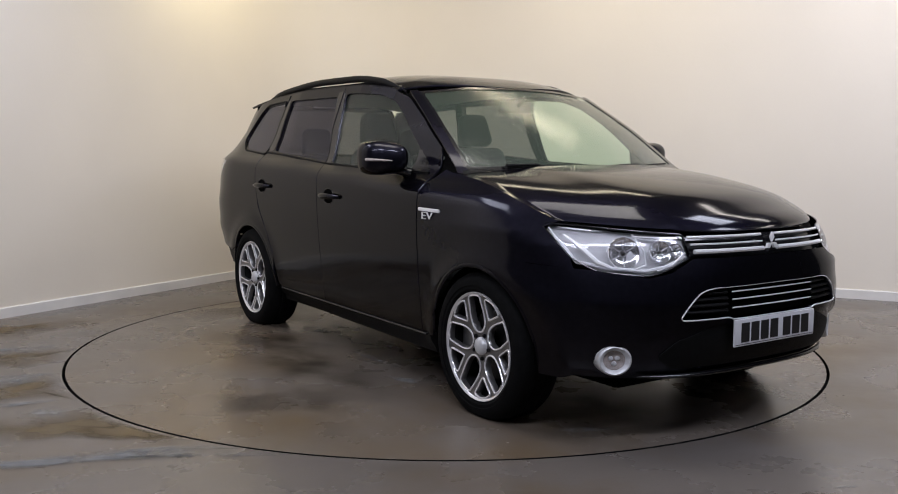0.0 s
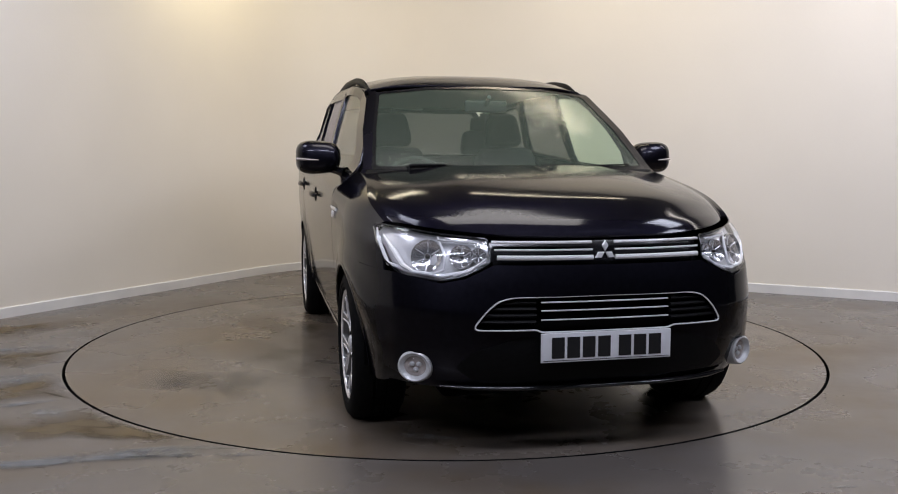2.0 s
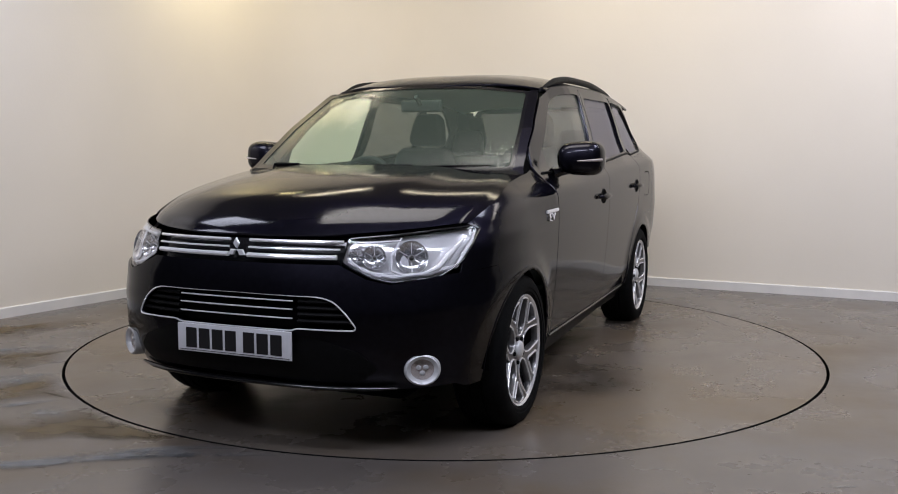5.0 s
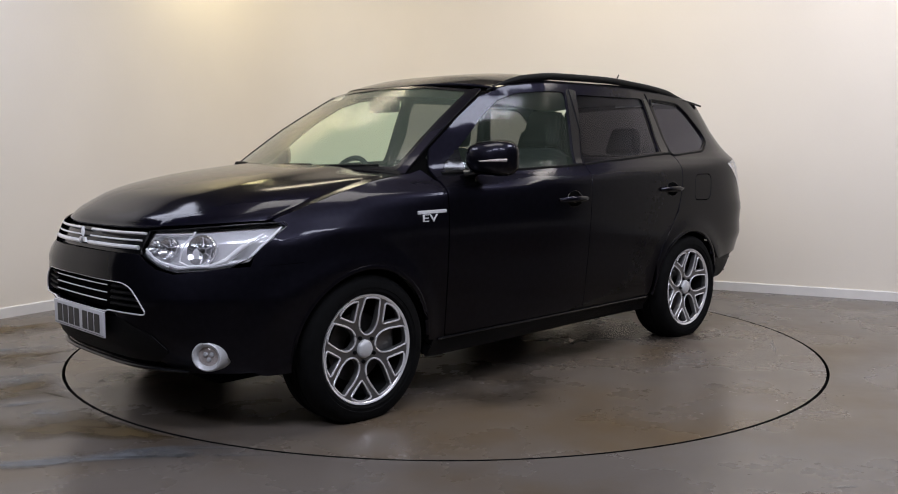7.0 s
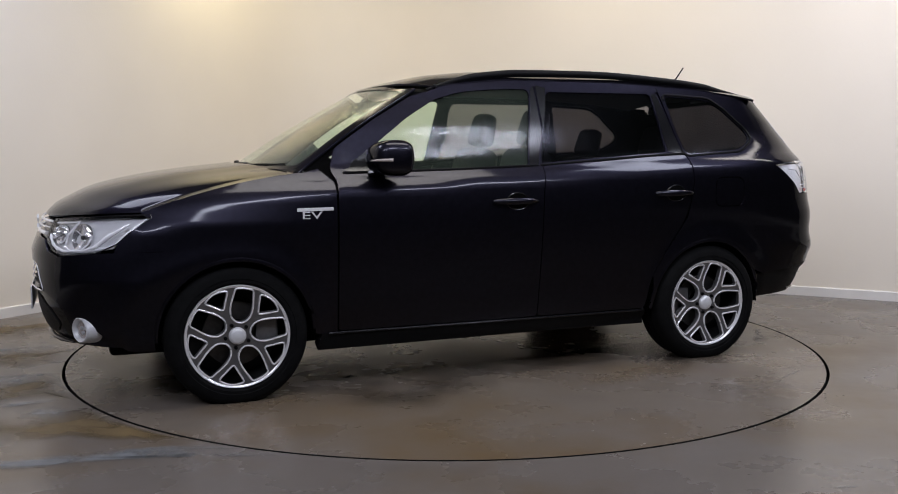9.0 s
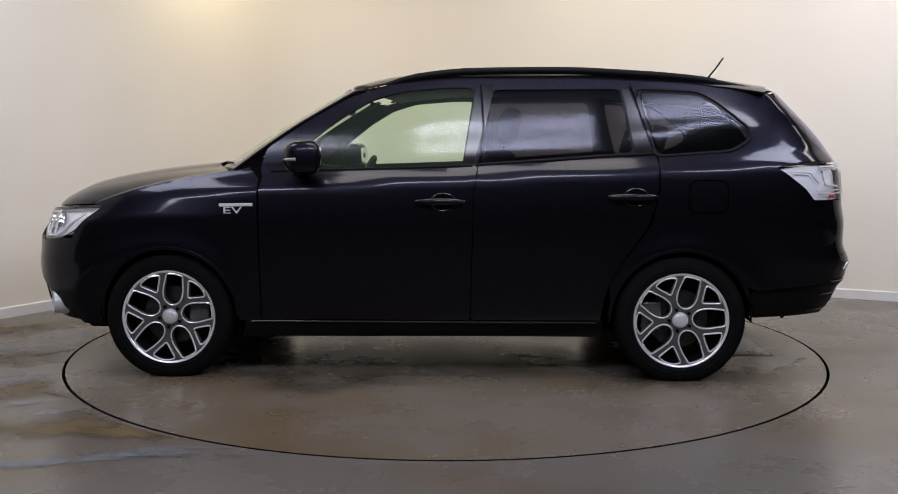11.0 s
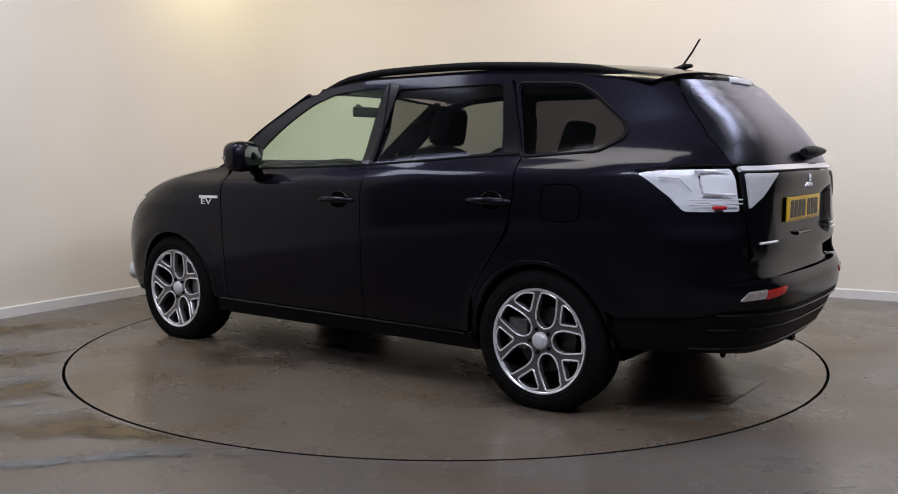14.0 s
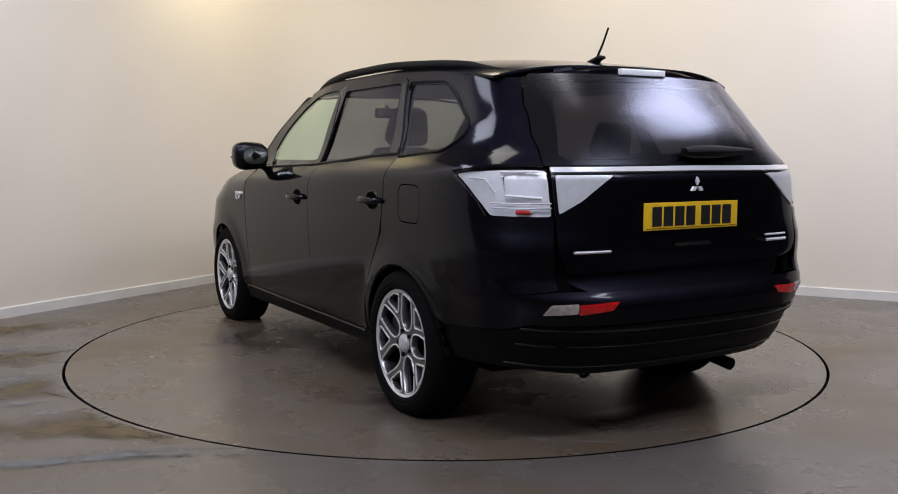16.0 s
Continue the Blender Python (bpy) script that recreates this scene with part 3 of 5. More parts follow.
def bonnet(a, v):
    """The bonnet: a from the screen to the front edge, v from -1 to 1 across."""
    xe, ze = bonnet_edge(a)
    ye = body(at_x(xe, ze), ze)[1]
    k = abs(v)
    x0 = 1.22 - 0.24 * k ** 2.2
    zf = 0.87 + 0.028 * k ** 2
    s = at_y(0.001 + k * 0.8, zf) if k > 0.02 else 2.45
    x1 = body(s, zf)[0] - 0.012
    x1 = max(x1, 1.75)
    x = x0 + (x1 - x0) * a
    zc = lerp(a, [(0, 1.106), (0.35, 1.072), (0.6, 1.034), (0.78, 0.992), (0.9, 0.942), (0.96, 0.91), (1.0, 0.87)])
    z = zc + (ze - zc) * k ** 3
    # raised middle with soft shoulders
    z += 0.016 * max(0.0, 1 - a) ** 0.5 * (1 - 1 / (1 + math.exp(-(k - 0.6) * 22))) * max(0.0, min(1.0, (1 - a) * 4))
    return x, v * ye, z


def nose(q, z):
    """The skin across the front: q is 0 in the middle, positive to the car's left."""
    x, y, z = body(2.45 - abs(q), z)
    return x, math.copysign(y, q), z


def tail(q, z):
    x, y, z = body(-2.65 + abs(q), z)
    return x, math.copysign(y, q), z


def ny(y, z):
    """q on the nose at that y."""
    return math.copysign(2.45 - at_y(abs(y), z), y)


def nx(x, z):
    return 2.45 - at_x(x, z)


def ty(y, z):
    return math.copysign(at_y(abs(y), z, -1) + 2.65, y)


def tx(x, z):
    return at_x(x, z) + 2.65


def both(half):
    """A closed outline from its left half, listed from the middle below to the middle above."""
    return half + [(-q, z) for q, z in half[::-1] if abs(q) > 1e-6]


CAR = tagged(new("car"), "black five-door estate off-roader standing on the turntable", "car")


def arch_points(cx, r, first, last, step=6):
    out = []
    for c in range(first, last, step if last > first else -step):
        x, z = cx + r * math.cos(radians(c)), WHEEL_Z + r * math.sin(radians(c))
        out.append((at_x(x, z), z))
    return out


WIN_F = [(0.79, 1.085), (0.6, 1.235), (0.44, 1.36), (0.28, 1.455), (0.12, 1.5), (-0.1, 1.518), (-0.262, 1.52), (-0.2, 1.115, 0.02), (0.2, 1.098, 0.3)]
WIN_R = [(-0.36, 1.508), (-1.02, 1.512), (-1.05, 1.36, 0.1), (-1.08, 1.185), (-0.27, 1.125)]
WIN_Q = [(-1.115, 1.5), (-1.42, 1.485), (-1.55, 1.43), (-1.69, 1.31), (-1.69, 1.26), (-1.58, 1.2), (-1.205, 1.172)]


def side_panels(sd):
    # ---- wing
    low = [p for p in arch_points(WHEEL_X, ARCH, 56, 200) if p[1] > 0.29]
    top = [(at_x(*bonnet_edge(a / 8)), bonnet_edge(a / 8)[1]) for a in range(8, -1, -1)]
    lamp_edge = [(at_x(1.66, 0.732), 0.732), (at_x(1.87, 0.724), 0.724), (at_x(1.852, 0.765), 0.765), (at_x(1.80, 0.813), 0.813), (at_x(1.745, 0.853), 0.853), (at_x(1.704, 0.88), 0.88)]
    wing = patch("front_wing", body, lamp_edge + top + [(0.92, 1.1), (0.856, 1.04), (0.852, 0.29)] + low[::-1], PAINT, CAR, side=sd)
    b = Build()
    p0, p1 = Vector(body(1.05, 0.909)), Vector(body(0.876, 0.912))
    b.tube([(p0.x, (p0.y + 0.004) * sd, p0.z), (p1.x, (p1.y + 0.004) * sd, p1.z)], 0.004, 6, 2.3)
    b.part("badge_bar", CHROME, wing, "chrome badge bar")
    lettering("EV", wing, (1.032 if sd > 0 else 0.9, 0.8965 * sd, 0.866), 0.05, sd)
    # ---- front door
    door = rounded([(0.846, 0.31), (0.846, 1.0), (0.838, 1.04), (0.86, 1.1), (pillar_x(1.2) - 0.03, 1.2), (pillar_x(1.35) - 0.03, 1.35), (pillar_x(1.47) - 0.04, 1.47), (0.18, 1.535), (-0.1, 1.552), (-0.29, 1.555), (-0.31, 1.3), (-0.258, 0.98), (-0.243, 0.31)], 0.02)
    wf = rounded(WIN_F, 0.04)
    d1 = patch("front_door", body, door, PAINT, CAR, holes=[wf], side=sd)
    patch("window_pane", body, wf, GLASS_CLEAR, d1, thick=0, lift=-0.012, side=sd, step=0.05, label="clear green-tinted side glass")
    patch("pillar_trim", body, rounded([(-0.208, 1.12), (-0.27, 1.518), (-0.288, 1.54), (-0.304, 1.3), (-0.262, 1.12)], 0.006), BLACK_GLOSS, d1, thick=0.003, lift=0.002, side=sd)
    strip_on(body, [(0.80, 1.079), (0.5, 1.086), (0.2, 1.094), (-0.05, 1.104), (-0.255, 1.112)], 0.006, 0.008, 0.001, sd).part("weather_strip", BLACK_TRIM, d1)
    door_handle(d1, -0.09, 0.93, sd)
    door_mirror(d1, sd)
    # ---- rear door
    rear = rounded([(-0.248, 0.31), (-0.263, 0.98), (-0.315, 1.3), (-0.295, 1.555), (-0.6, 1.562), (-1.0, 1.548), (-1.07, 1.53, 0.06), (-1.13, 1.35), (-1.2, 1.15), (-1.2, 1.0), (-1.165, 0.82, 0.1), (-1.02, 0.62, 0.2), (-0.945, 0.48, 0.1), (-0.92, 0.31)], 0.02)
    wr = rounded(WIN_R, 0.03)
    d2 = patch("rear_door", body, rear, PAINT, CAR, holes=[wr], side=sd)
    patch("window_pane", body, wr, GLASS_DARK, d2, thick=0, lift=-0.012, side=sd, step=0.05, label="dark privacy side glass")
    patch("pillar_trim", body, rounded([(-0.272, 1.12), (-0.318, 1.3), (-0.302, 1.54), (-0.36, 1.53), (-0.35, 1.45), (-0.28, 1.14)], 0.006), BLACK_GLOSS, d2, thick=0.003, lift=0.002, side=sd)
    patch("pillar_trim", body, rounded([(-1.03, 1.51), (-1.06, 1.36), (-1.09, 1.185), (-1.185, 1.172), (-1.12, 1.36), (-1.065, 1.51)], 0.006), BLACK_GLOSS, d2, thick=0.003, lift=0.002, side=sd)
    strip_on(body, [(-0.27, 1.113), (-0.6, 1.136), (-0.9, 1.158), (-1.19, 1.175)], 0.006, 0.008, 0.001, sd).part("weather_strip", BLACK_TRIM, d2)
    door_handle(d2, -1.07, 0.957, sd)
    # ---- rear quarter
    arch2 = [p for p in arch_points(-WHEEL_X, ARCH, 150, 10) if p[1] > 0.3 and p[0] < -0.5]
    arch2 = [p for p in arch2 if p[0] < -0.96 or p[1] > 0.5]
    roofline = [(-1.075, 1.548)] + [(x, roof_edge(x) - 0.004) for x in (-1.2, -1.35, -1.5, -1.62)]
    q = [(-0.96, 0.50), (-1.03, 0.62), (-1.172, 0.815), (-1.207, 1.0), (-1.207, 1.15), (-1.137, 1.35)] + roofline + [(-1.78, 1.508), (at_y(0.585, 1.47, -1), 1.47), (at_y(0.62, 1.38, -1), 1.38), (at_y(0.655, 1.25, -1), 1.25), (at_y(0.675, 1.137, -1), 1.137),
         (at_x(-2.0, 1.14), 1.14), (at_x(-1.79, 1.112), 1.112), (at_x(-1.87, 1.06), 1.06), (at_x(-1.95, 1.0), 1.0), (at_x(-2.0, 0.94), 0.94), (at_y(0.665, 0.94, -1), 0.94), (at_y(0.665, 0.665, -1), 0.665), (at_x(-1.72, 0.60), 0.60), (at_x(-1.665, 0.5), 0.5)] + arch2
    wq = rounded(WIN_Q, 0.04)
    flap = rounded([(-1.352, 1.045), (-1.545, 1.045), (-1.545, 0.875), (-1.352, 0.875)], 0.05)
    r = patch("rear_quarter", body, q, PAINT, CAR, holes=[wq] + ([flap] if sd > 0 else []), side=sd)
    patch("window_pane", body, wq, GLASS_DARK, r, thick=0, lift=-0.006, side=sd, step=0.05, label="dark privacy quarter glass")
    path = rounded([(-1.10, 1.512), (-1.42, 1.497), (-1.56, 1.44), (-1.705, 1.315), (-1.705, 1.255), (-1.585, 1.188), (-1.19, 1.16)], 0.04)
    strip_on(body, path, 0.008, 0.008, 0.0, sd).part("weather_strip", BLACK_TRIM, r)
    if sd > 0:
        inner = rounded([(-1.357, 1.04), (-1.54, 1.04), (-1.54, 0.88), (-1.357, 0.88)], 0.046)
        patch("fuel_flap", body, inner, PAINT, CAR, lift=-0.001, side=sd)
    xs = [0.25 - 0.1 * k for k in range(22)]
    gutter = [(at_x(x, roof_edge(x) - 0.03), roof_edge(x) - 0.035) for x in xs] + [(at_x(x, roof_edge(x)), roof_edge(x) + 0.002) for x in xs[::-1]]
    patch("roof_gutter", body, gutter, PAINT, CAR, thick=0, lift=-0.004, side=sd)
    # ---- seals behind the door gaps
    patch("cowl_corner", body, [(0.80, 0.98), (1.04, 0.98), (1.04, 1.07), (0.92, 1.13), (0.85, 1.16), (0.80, 1.12)], DARK, CAR, thick=0, lift=-0.018, side=sd)
    for line in ([(-1.04, 1.545), (-1.12, 1.545), (-1.17, 1.35), (-1.24, 1.14), (-1.17, 1.14), (-1.1, 1.35)], [(-0.265, 1.55), (-0.335, 1.55), (-0.345, 1.3), (-0.29, 1.1), (-0.23, 1.1), (-0.275, 1.3)],
                 [(pillar_x(z) - 0.062, z) for z in (1.1, 1.2, 1.3, 1.4, 1.5)] + [(pillar_x(z) - 0.004, z) for z in (1.5, 1.4, 1.3, 1.2, 1.1)]):
        patch("door_seal", body, line, DARK, CAR, thick=0, lift=-0.016, side=sd)
    # ---- sill, arch lips, liners
    sill = patch("sill", body, rounded([(0.95, 0.214), (0.93, 0.303), (-0.93, 0.303), (-0.95, 0.214)], 0.01), BLACK_TRIM, CAR, side=sd, thick=0.06)
    strip_on(body, [(x / 10, 0.30) for x in range(9, -10, -1)], 0.006, 0.006, 0.004, sd).part("sill_edge", BLACK_GLOSS, sill)
    for cx in (WHEEL_X, -WHEEL_X):
        lip = [(at_x(cx + (ARCH - 0.004) * math.cos(radians(c)), WHEEL_Z + (ARCH - 0.004) * math.sin(radians(c))), WHEEL_Z + (ARCH - 0.004) * math.sin(radians(c))) for c in range(-2, 184, 6)]
        strip_on(body, lip, 0.007, 0.012, -0.004, sd).part("arch_lip", PAINT, CAR)
        m = Matrix.Translation((cx, 0, WHEEL_Z)) @ Matrix.Diagonal((1, sd, 1, 1))
        Build().lathe([(ARCH - 0.003, 0.845), (ARCH + 0.004, 0.75), (ARCH, 0.5), (0.1, 0.49)], 40, m @ Matrix.Rotation(radians(2), 4, "Y"), 184).part("wheel_arch_liner", DARK, CAR)
    # ---- dark lining behind the panels
    line = [(0.9, 0.27), (-0.9, 0.27), (-0.95, 0.55), (-1.1, 0.72), (-1.335, 0.76), (-1.6, 0.72), (-1.8, 0.5), (at_y(0.72, 0.5, -1), 0.5), (at_y(0.72, 1.08, -1), 1.08), (-1.6, 1.13), (-0.6, 1.085), (0.75, 1.05), (1.2, 0.98), (1.6, 0.88), (1.7, 0.7), (1.55, 0.74), (1.335, 0.76), (1.1, 0.72), (0.95, 0.55)]
    patch("panel_lining", body, line, DARK, CAR, thick=0, lift=-0.035, side=sd, step=0.09)


def door_handle(door, x, z, sd):
    dish = [(x - 0.015 + 0.062 * math.cos(c / 16 * 2 * math.pi), z - 0.002 + (0.045 if math.sin(c / 16 * 2 * math.pi) > 0 else 0.04) * math.sin(c / 16 * 2 * math.pi)) for c in range(16)]
    # flat near-black oval on the skin: the hand cup's shade put into colour
    patch("recess_shade", body, dish, DARK, door, thick=0, lift=0.0015, side=sd, step=0.03)
    rim = [(x - 0.015 + 0.064 * math.cos(radians(c)), z - 0.002 + (0.046 if c < 180 else 0.042) * math.sin(radians(c))) for c in range(0, 361, 15)]
    strip_on(body, rim, 0.0025, 0.0025, 0.0, sd).part("recess_rim", BLACK_GLOSS, door)
    path = [(x + 0.125 - 0.25 * k / 12, z + 0.0015 * math.sin(k / 12 * math.pi)) for k in range(13)]
    pts = []
    for k, (u, v) in enumerate(path):
        p = body(u, v)
        out = 0.006 + 0.024 * math.sin(math.pi * k / 12) ** 0.5
        pts.append((p[0], (p[1] + out) * sd, p[2]))
    rad = [0.007 + 0.007 * math.sin(math.pi * k / 12) ** 0.6 for k in range(13)]
    Build().tube(pts, rad, 10, 1.25).part("door_handle", PAINT, door, "black pull handle")


def door_mirror(door, sd):
    b = Build()
    bm = bmesh.new()
    bmesh.ops.create_uvsphere(bm, u_segments=28, v_segments=18, radius=1)
    for v in bm.verts:
        x, y, z = v.co
        f = lambda a, n: math.copysign(abs(a) ** n, a)
        x, y, z = f(x, 0.75), f(y, 0.62), f(z, 0.68)
        x = min(x, 1) if x > 0 else x * 0.55
        v.co = (0.58 + 0.122 * x - 0.02 * y, (0.932 + 0.114 * y) * sd, 1.154 + 0.086 * z - 0.012 * y * (z < 0) + 0.006 * y)
    b.take(bm)
    housing = b.part("door_mirror", PAINT, CAR, "black door mirror housing")
    oval_glass = []
    for k in range(28):
        c = 2 * math.pi * k / 28
        f = lambda v, e: math.copysign(abs(v) ** e, v)
        oval_glass.append((0.075 * f(math.cos(c), 0.6), 0.052 * f(math.sin(c), 0.65)))
    Build().prism(oval_glass, 0.004, lambda u, v, w: (0.519 - w - 0.02 * u / 0.105, (0.925 + u) * sd, 1.157 + v)).part("mirror_glass", BOWL_FLAT, housing, "silvered mirror glass")
    rep = []
    for k in range(8):
        yn = 0.05 + 0.9 * k / 7
        xn = (1 - yn ** (2 / 0.62)) ** 0.375
        rep.append((0.58 + 0.122 * xn - 0.02 * yn - 0.001, (0.932 + 0.114 * yn) * sd, 1.14 + 0.006 * yn))
    Build().tube(rep, [0.003 + 0.0009 * k for k in range(8)], 8, 0.9).part("indicator_lens", LENS_SMOKE, housing, "clear indicator lens")
    foot = [(0.64, 0.795 * sd, 1.075), (0.62, 0.83 * sd, 1.084), (0.60, 0.88 * sd, 1.096)]
    Build().tube(foot, [0.05, 0.036, 0.03], 12, 0.6).part("mirror_foot", BLACK_GLOSS, housing)
    patch("mirror_sail", body, rounded([(0.80, 1.088), (0.665, 1.2), (0.64, 1.2), (0.63, 1.088)], 0.01), BLACK_GLOSS, door, thick=0.004, lift=0.0, side=sd)


def lettering(text, parent, at, size, sd=1, mat=None, turn=None):
    cu = bpy.data.curves.new("letters", "FONT")
    cu.body, cu.size, cu.extrude, cu.align_x = text, size, 0.002, "LEFT"
    tmp = bpy.data.objects.new("letters", cu)
    scene.collection.objects.link(tmp)
    me = bpy.data.meshes.new_from_object(tmp.evaluated_get(bpy.context.evaluated_depsgraph_get()))
    bpy.data.objects.remove(tmp)
    me.materials.clear()
    me.materials.append(mat or CHROME)
    ob = new("lettering", me)
    ob.parent = parent
    ob.matrix_basis = turn or (pose(*at, 90, 0, 180 if sd > 0 else 0) @ Matrix.Diagonal((1.85, 1, 1, 1)))
    return ob


def wheel(sd, x):
    place = lambda u, v, w: Vector((x - u, w * sd, WHEEL_Z + v))

    def face(u, v):
        r = math.hypot(u, v)
        return x - u, 0.846 + 0.022 * (r / 0.24) ** 2, WHEEL_Z + v

    holes = []
    turn = 4 if x < 0 else 9
    for k in range(5):
        c = radians(72 * k + turn)
        u_hole = rounded([(0.066, -0.014, 0.02), (0.088, -0.041, 0.03), (0.13, -0.05, 0.03), (0.222, -0.041, 0.012), (0.228, 0.0, 0.05), (0.222, 0.041, 0.012), (0.13, 0.05, 0.03), (0.088, 0.041, 0.03), (0.066, 0.014, 0.02)], 0.02)
        holes.append([(p * math.cos(c) - q * math.sin(c), p * math.sin(c) + q * math.cos(c)) for p, q in u_hole])
        c = radians(72 * k + 36 + turn)
        v_hole = rounded([(0.142, 0.0, 0.014), (0.214, -0.057, 0.014), (0.225, -0.03, 0.03), (0.229, 0.0, 0.05), (0.225, 0.03, 0.03), (0.214, 0.057, 0.014)], 0.02)
        holes.append([(p * math.cos(c) - q * math.sin(c), p * math.sin(c) + q * math.cos(c)) for p, q in v_hole])
    rim = [(0.236 * math.cos(2 * math.pi * k / 72), 0.236 * math.sin(2 * math.pi * k / 72)) for k in range(72)]
    w = patch("wheel", face, rim, ALLOY_GREY, CAR, holes=holes, step=0.018, thick=0.03, side=sd, label="silver and grey five-spoke alloy road wheel")
    m = Matrix.Translation((x, 0, WHEEL_Z)) @ Matrix.Diagonal((1, sd, 1, 1))
    edge = Build()
    for h in holes:
        grown = []
        cx, cy = sum(p for p, q in h) / len(h), sum(q for p, q in h) / len(h)
        for p, q in h:
            d = math.hypot(p - cx, q - cy)
            grown.append((p + (p - cx) / d * 0.004, q + (q - cy) / d * 0.004))
        edge.tube([Vector((face(p, q)[0], (face(p, q)[1] + 0.001) * sd, face(p, q)[2])) for p, q in grown], 0.0046, 8, closed=True)
    edge.lathe([(0.234, 0.868), (0.238, 0.873), (0.245, 0.875), (0.248, 0.868), (0.247, 0.85)], 72, m)
    edge.part("polished_edge", ALLOY, w, "bright machined spoke edges and rim lip")
    tyre = [(0.238, 0.655), (0.25, 0.652), (0.29, 0.65), (0.311, 0.665), (0.321, 0.69), (0.3215, 0.735), (0.317, 0.739), (0.317, 0.745), (0.322, 0.749), (0.3225, 0.785), (0.317, 0.789), (0.317, 0.795), (0.322, 0.80), (0.321, 0.842), (0.314, 0.866), (0.302, 0.878), (0.29, 0.884), (0.272, 0.885), (0.27, 0.882), (0.258, 0.882), (0.249, 0.872), (0.243, 0.86)]
    ty_ = Build().lathe(tyre, 80, m)
    for v in ty_.v:
        d = math.hypot(v.x - x, v.z - WHEEL_Z)
        k = 1 + 0.045 * max(0.0, (d - 0.25) / 0.07)
        v.x, v.z = x + (v.x - x) * k, max(WHEEL_Z + (v.z - WHEEL_Z) * k, 0.0005)
    ty_.part("tyre", RUBBER, w, "black rubber tyre with ribbed tread")
    Build().lathe([(0.243, 0.862), (0.236, 0.845), (0.23, 0.78), (0.225, 0.68), (0.1, 0.67), (0.02, 0.67)], 48, m).part("barrel", BARREL, w)
    Build().lathe([(0.07, 0.79), (0.155, 0.788), (0.155, 0.766), (0.07, 0.764)], 48, m).part("brake_disc", STEEL, w)
    Build().box((x - 0.2 if x > 0 else x + 0.09, (0.742 if sd > 0 else -0.815), WHEEL_Z - 0.06), (x - 0.09 if x > 0 else x + 0.2, (0.815 if sd > 0 else -0.742), WHEEL_Z + 0.09), 0.015).part("brake_caliper", ALLOY_GREY, w)
    Build().lathe([(0.0, 0.868), (0.026, 0.867), (0.036, 0.862), (0.041, 0.853), (0.042, 0.84)], 28, m).part("centre_cap", SATIN, w)
    for k in range(5):
        c = radians(72 * k + 36 + turn)
        mm = Matrix.Translation((x - 0.057 * math.cos(c), 0, WHEEL_Z + 0.057 * math.sin(c))) @ Matrix.Diagonal((1, sd, 1, 1))
        Build().lathe([(0.0, 0.858), (0.008, 0.857), (0.0095, 0.852), (0.0095, 0.843)], 8, mm).part("wheel_nut", BLACK_TRIM, w)
    return w


def emblem(size, place, parent):
    """Three bevelled lozenges that meet in a point."""
    b = Build()
    for turn in (90, 210, 330):
        c = radians(turn)
        d, n = Vector((math.cos(c), math.sin(c))), Vector((-math.sin(c), math.cos(c)))
        tip = [d * 0.04, d * 0.54 + n * 0.3, d * 1.04, d * 0.54 - n * 0.3]
        mid = d * 0.54
        low = [place(*(p * size), 0.0) for p in tip]
        top = [place(*((mid + (p - mid) * 0.82) * size), 0.009) for p in tip]
        b.add(low + top, [(4, 5, 6, 7)] + [(k, (k + 1) % 4, 4 + (k + 1) % 4, 4 + k) for k in range(4)])
    b.part("emblem", CHROME, parent, "chrome emblem of three lozenges", smooth=False)


